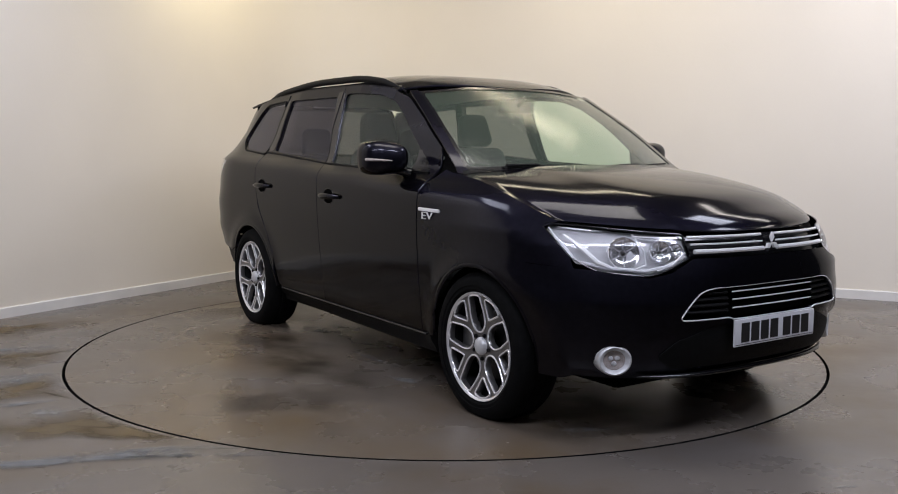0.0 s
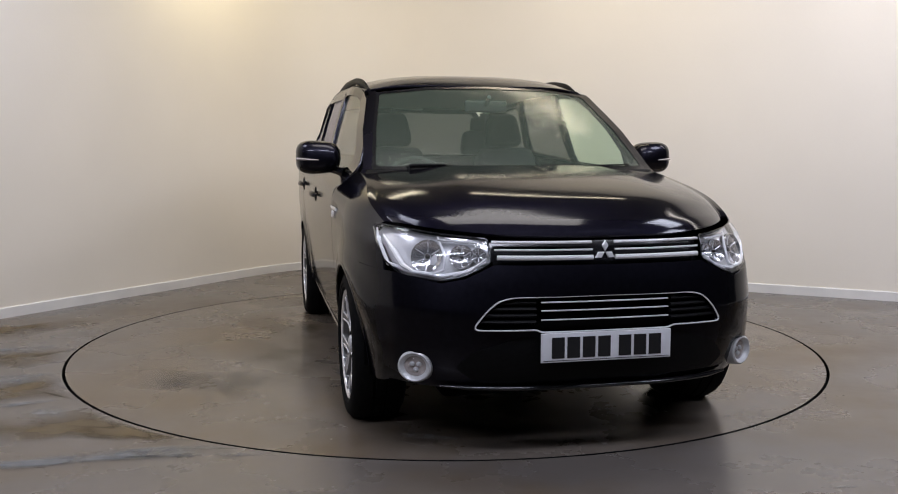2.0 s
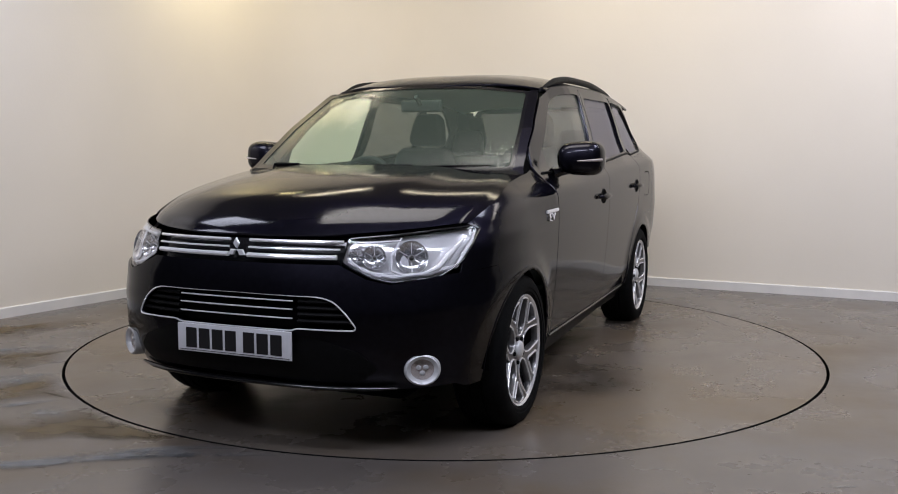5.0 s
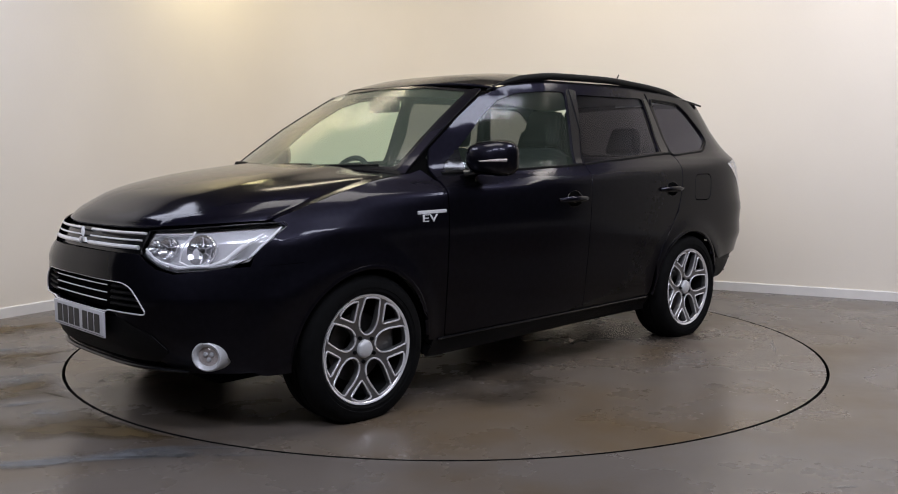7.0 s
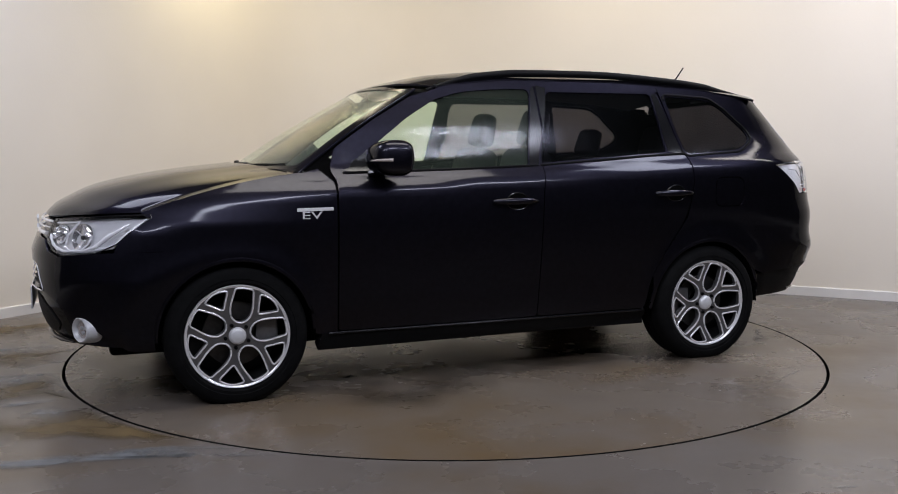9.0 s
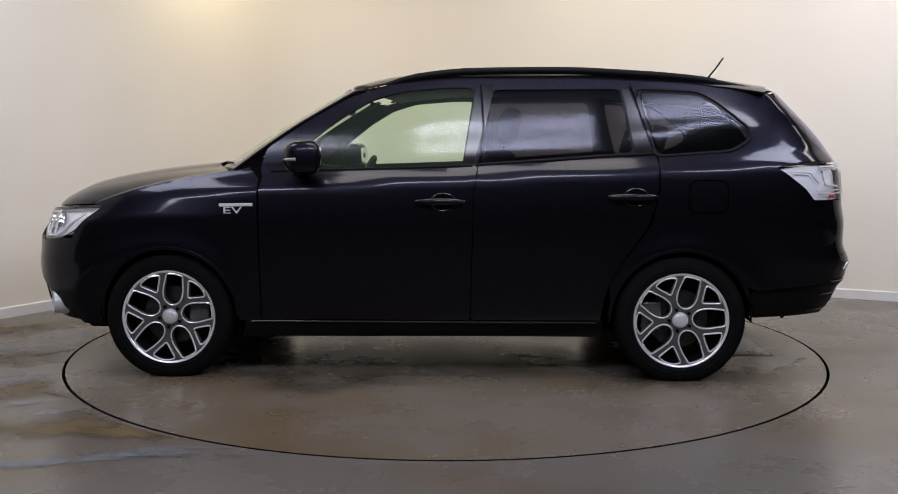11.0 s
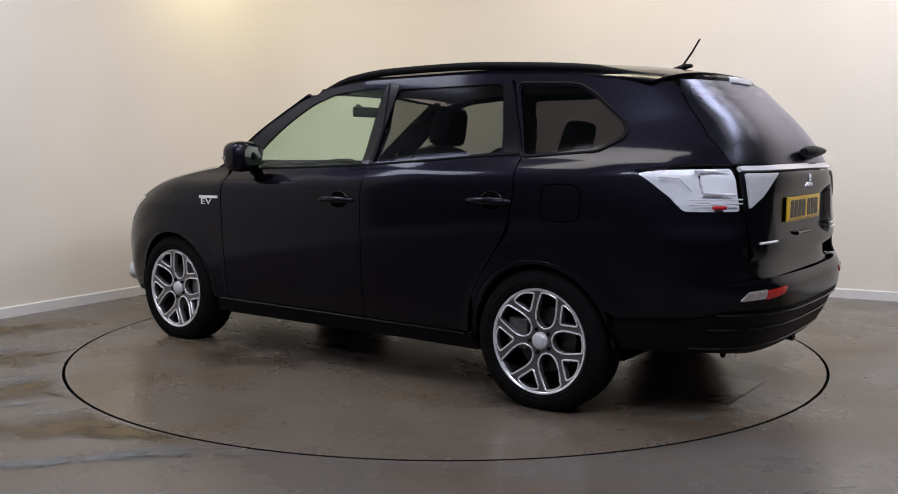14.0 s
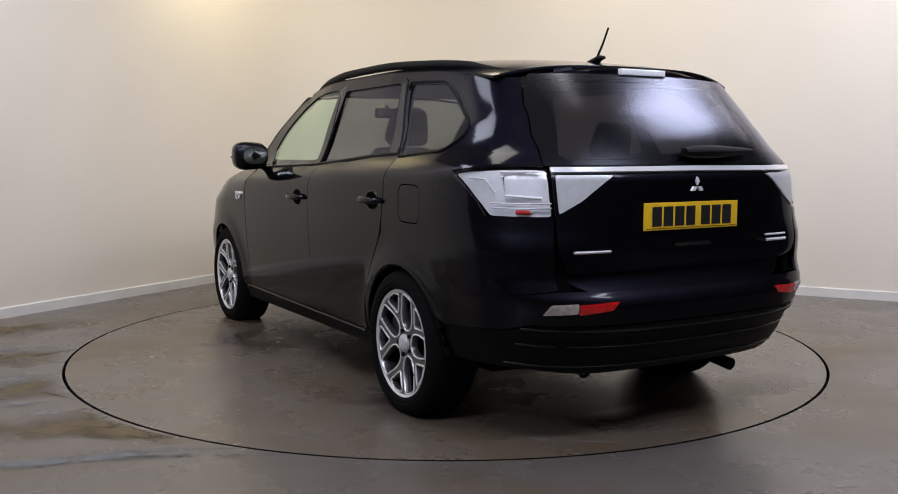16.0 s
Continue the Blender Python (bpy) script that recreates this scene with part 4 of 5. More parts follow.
def front_end():
    arch = [(2.45 - s, z) for s, z in arch_points(WHEEL_X, ARCH, -8, 57, 8)]
    half = [(0.0, 0.262), (ny(0.5, 0.262), 0.262), (nx(1.85, 0.268), 0.268)] + arch + [(nx(1.655, 0.73), 0.73), (ny(0.745, 0.722), 0.722), (ny(0.6, 0.695), 0.695), (ny(0.52, 0.715), 0.715), (ny(0.42, 0.768), 0.768), (0.0, 0.768)]
    half = [h for i, h in enumerate(half) if i == 0 or h != half[i - 1]]
    mouth = [(0.0, 0.522), (ny(0.255, 0.522), 0.522, 0.01), (ny(0.275, 0.533), 0.531, 0.01), (ny(0.505, 0.528), 0.528, 0.025), (ny(0.455, 0.60), 0.602, 0.05), (ny(0.39, 0.652), 0.652, 0.06), (0.0, 0.655)]
    full = [m for m in mouth] + [(-m[0], *m[1:]) for m in mouth[::-1] if m[0] > 0]
    opening = rounded(full, 0.02)

    def swell(q, z):
        k = abs(q)
        brow = 0.012 * math.exp(-((z - 0.70 - 0.02 * q * q) / 0.045) ** 2) / (1 + math.exp((k - 0.62) * 25))
        line = lerp(k, [(0.0, 0.52), (0.42, 0.515), (0.52, 0.46), (0.62, 0.40), (0.7, 0.30), (0.8, 0.2)])
        return brow - 0.028 / (1 + math.exp((z - line) / 0.006))

    bumper = patch("front_bumper", nose, both(half), PAINT, CAR, holes=[opening], relief=swell, step=0.03, thick=0.02)
    frame_path = [Vector(nose(q, z)) + Vector((0.001, 0, 0)) for q, z in densify(opening, 0.02)]
    Build().tube(frame_path, 0.0032, 8, closed=True).part("grille_surround", CHROME, bumper, "thin chrome grille outline")
    patch("grille_backing", nose, opening, DARK, bumper, thick=0, lift=-0.055)
    for z in (0.632, 0.601, 0.567):
        pts = [Vector(nose(ny(y / 10, z) if y else 0.0, z)) + Vector((-0.006, 0, 0)) for y in (-2.55, -2, -1, 0, 1, 2, 2.55)]
        Build().tube(pts, 0.003, 8, 1.0).part("grille_bar", CHROME, bumper, "chrome grille bar")
    for sd in (1, -1):
        for z, y1 in ((0.63, 0.40), (0.606, 0.43), (0.582, 0.455), (0.557, 0.475)):
            pts = [Vector(nose(ny((0.27 + (y1 - 0.27) * k / 4) * sd, z), z)) + Vector((-0.022, 0, 0)) for k in range(5)]
            Build().tube(pts, 0.012, 8, 0.62).part("grille_slat", BLACK_TRIM, bumper)
    lip = [Vector(nose(ny(y / 10, 0.292) if y else 0.0, 0.292)) + Vector((-0.018, 0, 0)) for y in range(-6, 7)]
    Build().tube(lip, [0.006] + [0.012] * 11 + [0.006], 10, 0.8).part("bumper_lip", BLACK_GLOSS, bumper, "gloss black lower lip")
    intake = [(0.0, 0.312), (ny(0.50, 0.315), 0.315), (ny(0.565, 0.37), 0.37), (ny(0.50, 0.44), 0.44), (ny(0.31, 0.505), 0.505), (0.0, 0.508)]
    patch("lower_intake", nose, rounded(both(intake), 0.02), BLACK_TRIM, bumper, lift=-0.022, thick=0.02, step=0.04, label="matt black lower intake panel")
    # upper grille between the lamps
    box = [(0.0, 0.772), (ny(0.425, 0.772), 0.772), (ny(0.43, 0.866), 0.862), (0.0, 0.868)]
    grille = patch("upper_grille", nose, both(box), BLACK_GLOSS, CAR, lift=-0.03, thick=0.01)
    for z, r, f in ((0.850, 0.0065, 0.9), (0.8225, 0.004, 1.0), (0.794, 0.0095, 1.0)):
        for sd in (1, -1):
            pts = [Vector(nose(ny((0.045 + (0.375 - 0.012 * (0.85 - z) * 20) * k / 8) * sd, z), z)) + Vector((-0.006, 0, 0)) for k in range(9)]
            Build().tube(pts, r, 8, f).part("grille_bar", CHROME, grille, "chrome grille bar")
    c = nose(0.0, 0.82)[0]
    emblem(0.044, lambda u, v, w: (c + 0.004 + w, u, 0.815 + v), grille)
    # number plate with bars for its characters
    number_plate(CAR, nose(0.0, 0.46)[0] - 0.004, 0.463, 1, PLATE_WHITE)
    for sd in (1, -1):
        head_lamp(sd)
        fog_lamp(bumper, sd)


def number_plate(parent, x, z, way, mat):
    b = Build().box((min(x, x + 0.008 * way), -0.26, z - 0.0555), (max(x, x + 0.008 * way), 0.26, z + 0.0555), 0.003)
    plate = b.part("number_plate", mat, parent, "white number plate" if way > 0 else "yellow number plate")
    y = -0.219
    for k in range(7):
        w = 0.05
        e = x + 0.0086 * way
        Build().box((min(e, e + 0.001 * way), y, z - 0.0395), (max(e, e + 0.001 * way), y + w, z + 0.0395)).part("character_bar", INK, plate)
        y += 0.061 + (0.022 if k == (3 if way > 0 else 2) else 0)
    e = x + 0.0085 * way
    Build().box((min(e, e + 0.0008 * way), -0.252, z - 0.049), (max(e, e + 0.0008 * way), 0.252, z - 0.047)).part("border_line", INK, plate)


def head_lamp(sd):
    out = [(ny(0.432, 0.862), 0.862), (ny(0.425, 0.80), 0.775), (ny(0.53, 0.72), 0.722), (ny(0.6, 0.702), 0.703), (ny(0.735, 0.715), 0.716), (nx(1.858, 0.765), 0.765), (nx(1.806, 0.815), 0.815), (nx(1.75, 0.855), 0.855), (nx(1.706, 0.882), 0.882, 0.004), (nx(1.712, 0.896), 0.897, 0.004), (ny(0.7, 0.885), 0.888), (ny(0.58, 0.87), 0.874)]
    out = rounded(out, 0.015)
    lamp = patch("head_lamp", nose, out, REFLECTOR, CAR, thick=-0.03, lift=-0.034, side=sd, step=0.025, label="clear headlamp with chrome reflectors")
    patch("lens", nose, out, LENS_CLEAR, lamp, thick=0.0, lift=-0.002, side=sd, label="clear lens")
    surround = [Vector((p[0] - 0.006, p[1] * sd, p[2])) for p in (nose(q, z) for q, z in densify(out, 0.02))]
    Build().tube(surround, 0.003, 6, closed=True).part("lamp_surround", BLACK_GLOSS, lamp)

    def bowl(y, z, r, name):
        q = ny(y, z)
        p, a, b = (Vector(nose(*k)) for k in ((q, z), (q + 0.02, z), (q, z + 0.02)))
        n = (a - p).cross(b - p).normalized()
        n = n if n.x > 0 else -n
        p -= n * 0.019
        n = (n + Vector((0.5, 0, 0))).normalized()
        p.y, n.y = p.y * sd, n.y * sd
        m = Matrix.Translation(p) @ n.to_track_quat("Y", "Z").to_matrix().to_4x4()
        Build().lathe([(r * 0.24, -0.012), (r * 0.55, -0.0105), (r * 0.85, -0.004), (r, 0.004), (r + 0.004, 0.006), (r + 0.007, 0.0), (r + 0.007, -0.02)], 32, m).part(name, BOWL, lamp)
        Build().lathe([(0.0, -0.001), (r * 0.1, -0.002), (r * 0.16, -0.006), (r * 0.17, -0.014)], 20, m).part("bulb_shield", STEEL, lamp)
        for k in range(6):
            c = math.pi * (k + 0.5) / 3
            rib = [(r * f * math.cos(c), h, r * f * math.sin(c)) for f, h in ((0.3, -0.011), (0.6, -0.009), (0.95, 0.001))]
            Build().tube([m @ Vector(v) for v in rib], 0.0014, 5).part("reflector_rib", CHROME, lamp)

    bowl(0.655, 0.795, 0.058, "main_reflector")
    bowl(0.535, 0.80, 0.04, "dip_reflector")
    bowl(0.475, 0.805, 0.024, "side_reflector")
    arm = [(0.60, 0.862), (0.585, 0.80), (0.59, 0.745), (0.63, 0.724), (0.69, 0.728), (0.725, 0.75), (0.75, 0.80), (0.775, 0.852)]
    pts = []
    for y, z in arm:
        p = nose(ny(y, z), z)
        pts.append((p[0] - 0.016, p[1] * sd, p[2]))
    Build().tube(pts, [0.004, 0.005, 0.0055, 0.007, 0.008, 0.011, 0.011, 0.005], 8).part("light_guide", LENS_WHITE, lamp, "white light guide")
    low = [(0.44, 0.79), (0.50, 0.745), (0.56, 0.722)]
    Build().tube([(nose(ny(y, z), z)[0] - 0.014, nose(ny(y, z), z)[1] * sd, z) for y, z in low], 0.0052, 8).part("light_guide", LENS_WHITE, lamp, "white light guide")
    sill = [nose(ny(y, z), z) for y, z in ((0.45, 0.772), (0.53, 0.734), (0.60, 0.716), (0.70, 0.724))] + [nose(nx(x, z), z) for x, z in ((1.885, 0.745), (1.84, 0.79), (1.785, 0.836), (1.735, 0.874))]
    Build().tube([(x - 0.014, (y - 0.006) * sd, z + 0.004) for x, y, z in sill], [0.004, 0.007, 0.009, 0.009, 0.008, 0.008, 0.007, 0.003], 8).part("lamp_frame", LENS_WHITE, lamp, "bright lower lamp frame")
    top = [(0.46, 0.846), (0.53, 0.848), (0.60, 0.852)]
    Build().tube([(nose(ny(y, z), z)[0] - 0.016, nose(ny(y, z), z)[1] * sd, z) for y, z in top], 0.008, 8, 0.6).part("lamp_brow", SATIN, lamp)


def fog_lamp(bumper, sd):
    p = Vector((2.016, 0.684, 0.365))
    m = Matrix.Translation((p.x - 0.012, p.y * sd, p.z)) @ Matrix.Rotation(radians(30 * sd - 90), 4, "Z") @ Matrix.Diagonal((1.02, 1, 0.9, 1))
    bezel = Build().lathe([(0.038, -0.02), (0.041, 0.006), (0.05, 0.022), (0.06, 0.028), (0.066, 0.024), (0.069, 0.012), (0.075, -0.05), (0.078, -0.13)], 40, m).part("fog_lamp", SATIN, CAR, "round fog lamp in a silver bezel")
    Build().lathe([(0.0, 0.023), (0.02, 0.021), (0.034, 0.016), (0.044, 0.01)], 28, m).part("fog_lens", LENS_CLEAR, bezel)
    Build().lathe([(0.0, 0.004), (0.02, 0.005), (0.044, 0.011)], 28, m).part("fog_reflector", LENS_SMOKE, bezel)
    for k in range(3):
        c = 2 * math.pi * k / 3 + 0.5
        b = Matrix.Translation((0.016 * math.cos(c), 0.013, 0.016 * math.sin(c)))
        Build().lathe([(0.0, 0.001), (0.008, -0.001), (0.011, -0.008)], 14, m @ b).part("fog_bulb", SATIN, bezel)


def rear_end():
    # tailgate with a shallow plate recess
    half = [(0.0, 0.664), (ty(0.50, 0.664), 0.664), (ty(0.60, 0.70), 0.70), (ty(0.655, 0.80), 0.80), (ty(0.659, 1.0), 1.0), (ty(0.660, 1.10), 1.10), (0.0, 1.104)]
    edge = lambda d: 1 / (1 + math.exp(-d / 0.008))

    def dent(q, z):
        x, y, _ = tail(q, z)
        r = edge(0.44 - abs(y) - 0.35 * max(0, 0.9 - z)) * edge(1.012 - z) * edge(z - 0.80)
        low = edge(0.735 - z)
        return -0.032 * r - 0.05 * low

    gate = patch("tailgate", tail, both(half), PAINT, CAR, relief=dent, step=0.022, thick=0.02)
    bar = [(0.0, 1.111), (ty(0.655, 1.11), 1.109), (ty(0.655, 1.13), 1.126), (0.0, 1.13)]
    patch("chrome_bar", tail, both(bar), CHROME, gate, lift=0.008, thick=0.02, label="chrome bar across the tailgate")
    for sd in (1, -1):
        wedge = rounded([(ty(0.648, 1.098), 1.097), (ty(0.42, 1.098), 1.097), (ty(0.46, 1.075), 1.075), (ty(0.56, 1.0), 1.0), (ty(0.645, 0.952), 0.952)], 0.008)
        patch("clear_garnish", tail, wedge, SATIN, gate, lift=0.006, thick=0.01, side=sd, label="silver lamp garnish")
        tail_lamp(sd)
    seal = [(ty(0.60, 0.67), 0.67), (ty(0.73, 0.67), 0.67), (ty(0.73, 1.13), 1.13), (ty(0.70, 1.25), 1.25), (ty(0.63, 1.47), 1.47), (ty(0.53, 1.47), 1.47), (ty(0.60, 1.2), 1.2)]
    for sd in (1, -1):
        patch("gate_seal", tail, seal, DARK, gate, thick=0, lift=-0.03, side=sd, step=0.05)
    glass_half = [(0.0, 1.137), (ty(0.671, 1.137), 1.137), (ty(0.651, 1.25), 1.25), (ty(0.616, 1.38), 1.38), (ty(0.58, 1.47), 1.47), (ty(0.55, 1.505), 1.505), (0.0, 1.52)]
    patch("rear_window", tail, both(glass_half), GLASS_REAR, gate, thick=0, lift=0.0, label="dark privacy rear window")
    band = [(q * 0.93, 1.137 + (z - 1.137) * 0.9 + 0.02) for q, z in both(glass_half)]
    patch("window_border", tail, both(glass_half), BLACK_GLOSS, gate, holes=[rounded(band, 0.06)], thick=0, lift=-0.004)
    # spoiler
    sp = Build()
    n = 13
    rows = []
    for k in range(n):
        y = -0.51 + 1.02 * k / (n - 1)
        c = abs(y) / 0.51
        xr = -1.925 + 0.08 * c ** 2.5
        zt = 1.553 - 0.048 * c ** 2.5
        th = 1 - 0.75 * c ** 4
        rows.append([(-1.80, y, zt + 0.014), (-1.87, y, zt + 0.006), (xr + 0.012, y, zt - 0.008), (xr, y, zt - 0.018 * th), (xr + 0.004, y, zt - 0.055 * th), (xr + 0.02, y, zt - 0.066 * th), (-1.84, y, zt - 0.066 * th)])
    w = len(rows[0])
    sp.add([p for r in rows for p in r], [(k * w + i, k * w + i + 1, (k + 1) * w + i + 1, (k + 1) * w + i) for k in range(n - 1) for i in range(w - 1)] + [tuple(range(w)), tuple((n - 1) * w + i for i in range(w))[::-1]])
    spoiler = sp.part("spoiler", PAINT, CAR, "black roof spoiler")
    Build().box((-1.944, -0.125, 1.512), (-1.90, 0.125, 1.54), 0.006).part("brake_light", LENS_WHITE, spoiler, "clear high brake light")
    # rear wiper
    z = 1.18
    path = []
    for k in range(7):
        y = 0.06 - 0.40 * k / 6
        p = Vector(tail(ty(y, z) if abs(y) > 1e-3 else 0.0, z + 0.004 * k / 6))
        path.append(p + Vector((-0.032, 0, 0.008)))
    Build().tube(path, [0.02, 0.032, 0.034, 0.03, 0.024, 0.018, 0.009], 10, 0.85).part("rear_wiper", BLACK_TRIM, gate, "black rear wiper")
    xg = tail(0.0, 0.93)[0]
    number_plate(CAR, xg + 0.026, 0.931, -1, PLATE_YELLOW)
    xe = tail(0.0, 1.055)[0]
    emblem(0.038, lambda u, v, w: (xe + 0.002 - w, u, 1.05 + v), gate)
    for y0, y1, z0, h in ((0.60, 0.44, 0.806, 0.008), (-0.42, -0.56, 0.835, 0.006), (-0.43, -0.56, 0.812, 0.009)):
        pts = [Vector(tail(ty(y0 + (y1 - y0) * k / 4, z0), z0)) + Vector((-0.001, 0, 0)) for k in range(5)]
        Build().tube(pts, h, 6, 0.8).part("badge_bar", CHROME, gate, "chrome badge bar")
    pts = [Vector(tail(ty(y, 0.815), 0.815)) + Vector((0.02, 0, 0)) for y in (-0.1, 0.001, 0.1)]
    Build().tube(pts, 0.012, 8, 0.8).part("gate_handle", BLACK_GLOSS, gate)
    # bumper
    half = [(0.0, 0.525), (ty(0.6, 0.53), 0.53), (ty(0.74, 0.53), 0.53), (ty(0.80, 0.50), 0.50), (tx(-1.72, 0.475), 0.475), (tx(-1.66, 0.50), 0.50), (tx(-1.715, 0.605), 0.605), (ty(0.67, 0.66), 0.66), (ty(0.58, 0.662), 0.66), (0.0, 0.652)]
    bumper = patch("rear_bumper", tail, both(half), PAINT, CAR, step=0.03, thick=0.06)
    low = [(0.0, 0.30), (ty(0.5, 0.30), 0.30), (ty(0.7, 0.32), 0.32), (tx(-1.72, 0.315), 0.315), (tx(-1.69, 0.40), 0.40), (tx(-1.70, 0.468), 0.468), (ty(0.80, 0.494), 0.494), (ty(0.74, 0.523), 0.523), (ty(0.6, 0.523), 0.523), (0.0, 0.518)]
    step_in = lambda q, z: -0.02 + 0.018 * math.exp(-((z - 0.505) / 0.025) ** 2)
    patch("bumper_valance", tail, both(low), BLACK_TRIM, bumper, relief=step_in, step=0.03, thick=0.05)
    for z, r in ((0.497, 0.006), (0.425, 0.005), (0.335, 0.006)):
        ridge = [(ty(y, z) if y else 0.0, z + 0.012 * (y / 0.7) ** 2) for y in (-0.76, -0.7, -0.55, -0.35, -0.15, 0, 0.15, 0.35, 0.55, 0.7, 0.76)]
        strip_on(tail, ridge, r, r, -0.017 if z < 0.49 else -0.004, 1).part("bumper_ridge", BLACK_GLOSS, bumper)
    for sd in (1, -1):
        for a, b, mat, lab in ((0.715, 0.60, LENS_SMOKE, "clear reversing lens"), (0.597, 0.46, LENS_RED, "red fog lens")):
            o = rounded([(ty(a, 0.575), 0.572), (ty(b, 0.575), 0.578 if mat is LENS_SMOKE else 0.586), (ty(b - (0.03 if mat is LENS_RED else 0), 0.61), 0.617), (ty(a - 0.02 * (mat is LENS_SMOKE), 0.61), 0.612)], 0.006)
            patch("bumper_lamp", tail, o, mat, bumper, lift=0.004, thick=0.012, side=sd, step=0.02, label=lab)
    eye = [(-2.02, 0.36 + 0.024 * math.cos(2 * math.pi * k / 16), 0.275 + 0.024 * math.sin(2 * math.pi * k / 16)) for k in range(16)]
    Build().tube(eye, 0.008, 8, closed=True).tube([(-2.02, 0.36, 0.297), (-1.96, 0.36, 0.34)], 0.012, 8).part("towing_eye", DARK, CAR, "dark towing eye under the bumper")
    Build().tube([(-1.8, -0.40, 0.25), (-2.0, -0.40, 0.25), (-2.12, -0.40, 0.235)], 0.028, 16).part("exhaust", BLACK_TRIM, CAR, "dark exhaust pipe")


def tail_lamp(sd):
    out = rounded([(at_x(-1.795, 1.106) + 2.65, 1.106), (tx(-1.88, 1.05), 1.05), (tx(-1.955, 0.99), 0.99), (tx(-2.005, 0.945), 0.944), (ty(0.80, 0.944), 0.944), (ty(0.668, 0.944), 0.944), (ty(0.668, 1.13), 1.131), (ty(0.8, 1.13), 1.134), (tx(-1.95, 1.13), 1.129)], 0.012)
    lamp = patch("tail_lamp", tail, out, LENS_WHITE, CAR, thick=0, lift=-0.028, side=sd, step=0.025, label="clear-lensed tail lamp")
    patch("lens", tail, out, LENS_CLEAR, lamp, lift=0.004, thick=0.0, side=sd, step=0.025, label="clear lens")

    def on(path, r, name, mat, d=-0.008, flat=1.0):
        pts = []
        for q, z in path:
            p = Vector(tail(q, z))
            n = Vector((p.x + 1.6, p.y, 0)).normalized()
            p = p + n * d
            pts.append((p.x, p.y * sd, p.z))
        Build().tube(pts, r, 8, flat).part(name, mat, lamp)

    on([(ty(0.67, 0.975), 0.975), (ty(0.76, 0.972), 0.972), (tx(-2.03, 0.972), 0.972)], 0.003, "lamp_divider", SATIN)
    on([(ty(0.67, 0.992), 0.992), (ty(0.76, 0.99), 0.99), (tx(-2.02, 0.99), 0.99)], 0.003, "lamp_divider", SATIN)
    on([(ty(0.70, 1.01), 1.01), (ty(0.80, 1.02), 1.02), (tx(-2.06, 1.05), 1.05), (tx(-2.05, 1.09), 1.09), (ty(0.8, 1.11), 1.11), (ty(0.70, 1.112), 1.112)], 0.006, "light_guide", CHROME)
    on([(tx(-1.90, 1.085), 1.085), (tx(-1.98, 1.08), 1.08), (tx(-2.03, 1.03), 1.03)], 0.004, "light_guide", SATIN)
    on([(ty(0.74, 0.958), 0.958), (ty(0.78, 0.958), 0.958)], 0.008, "rear_indicator", LENS_RED, -0.012)


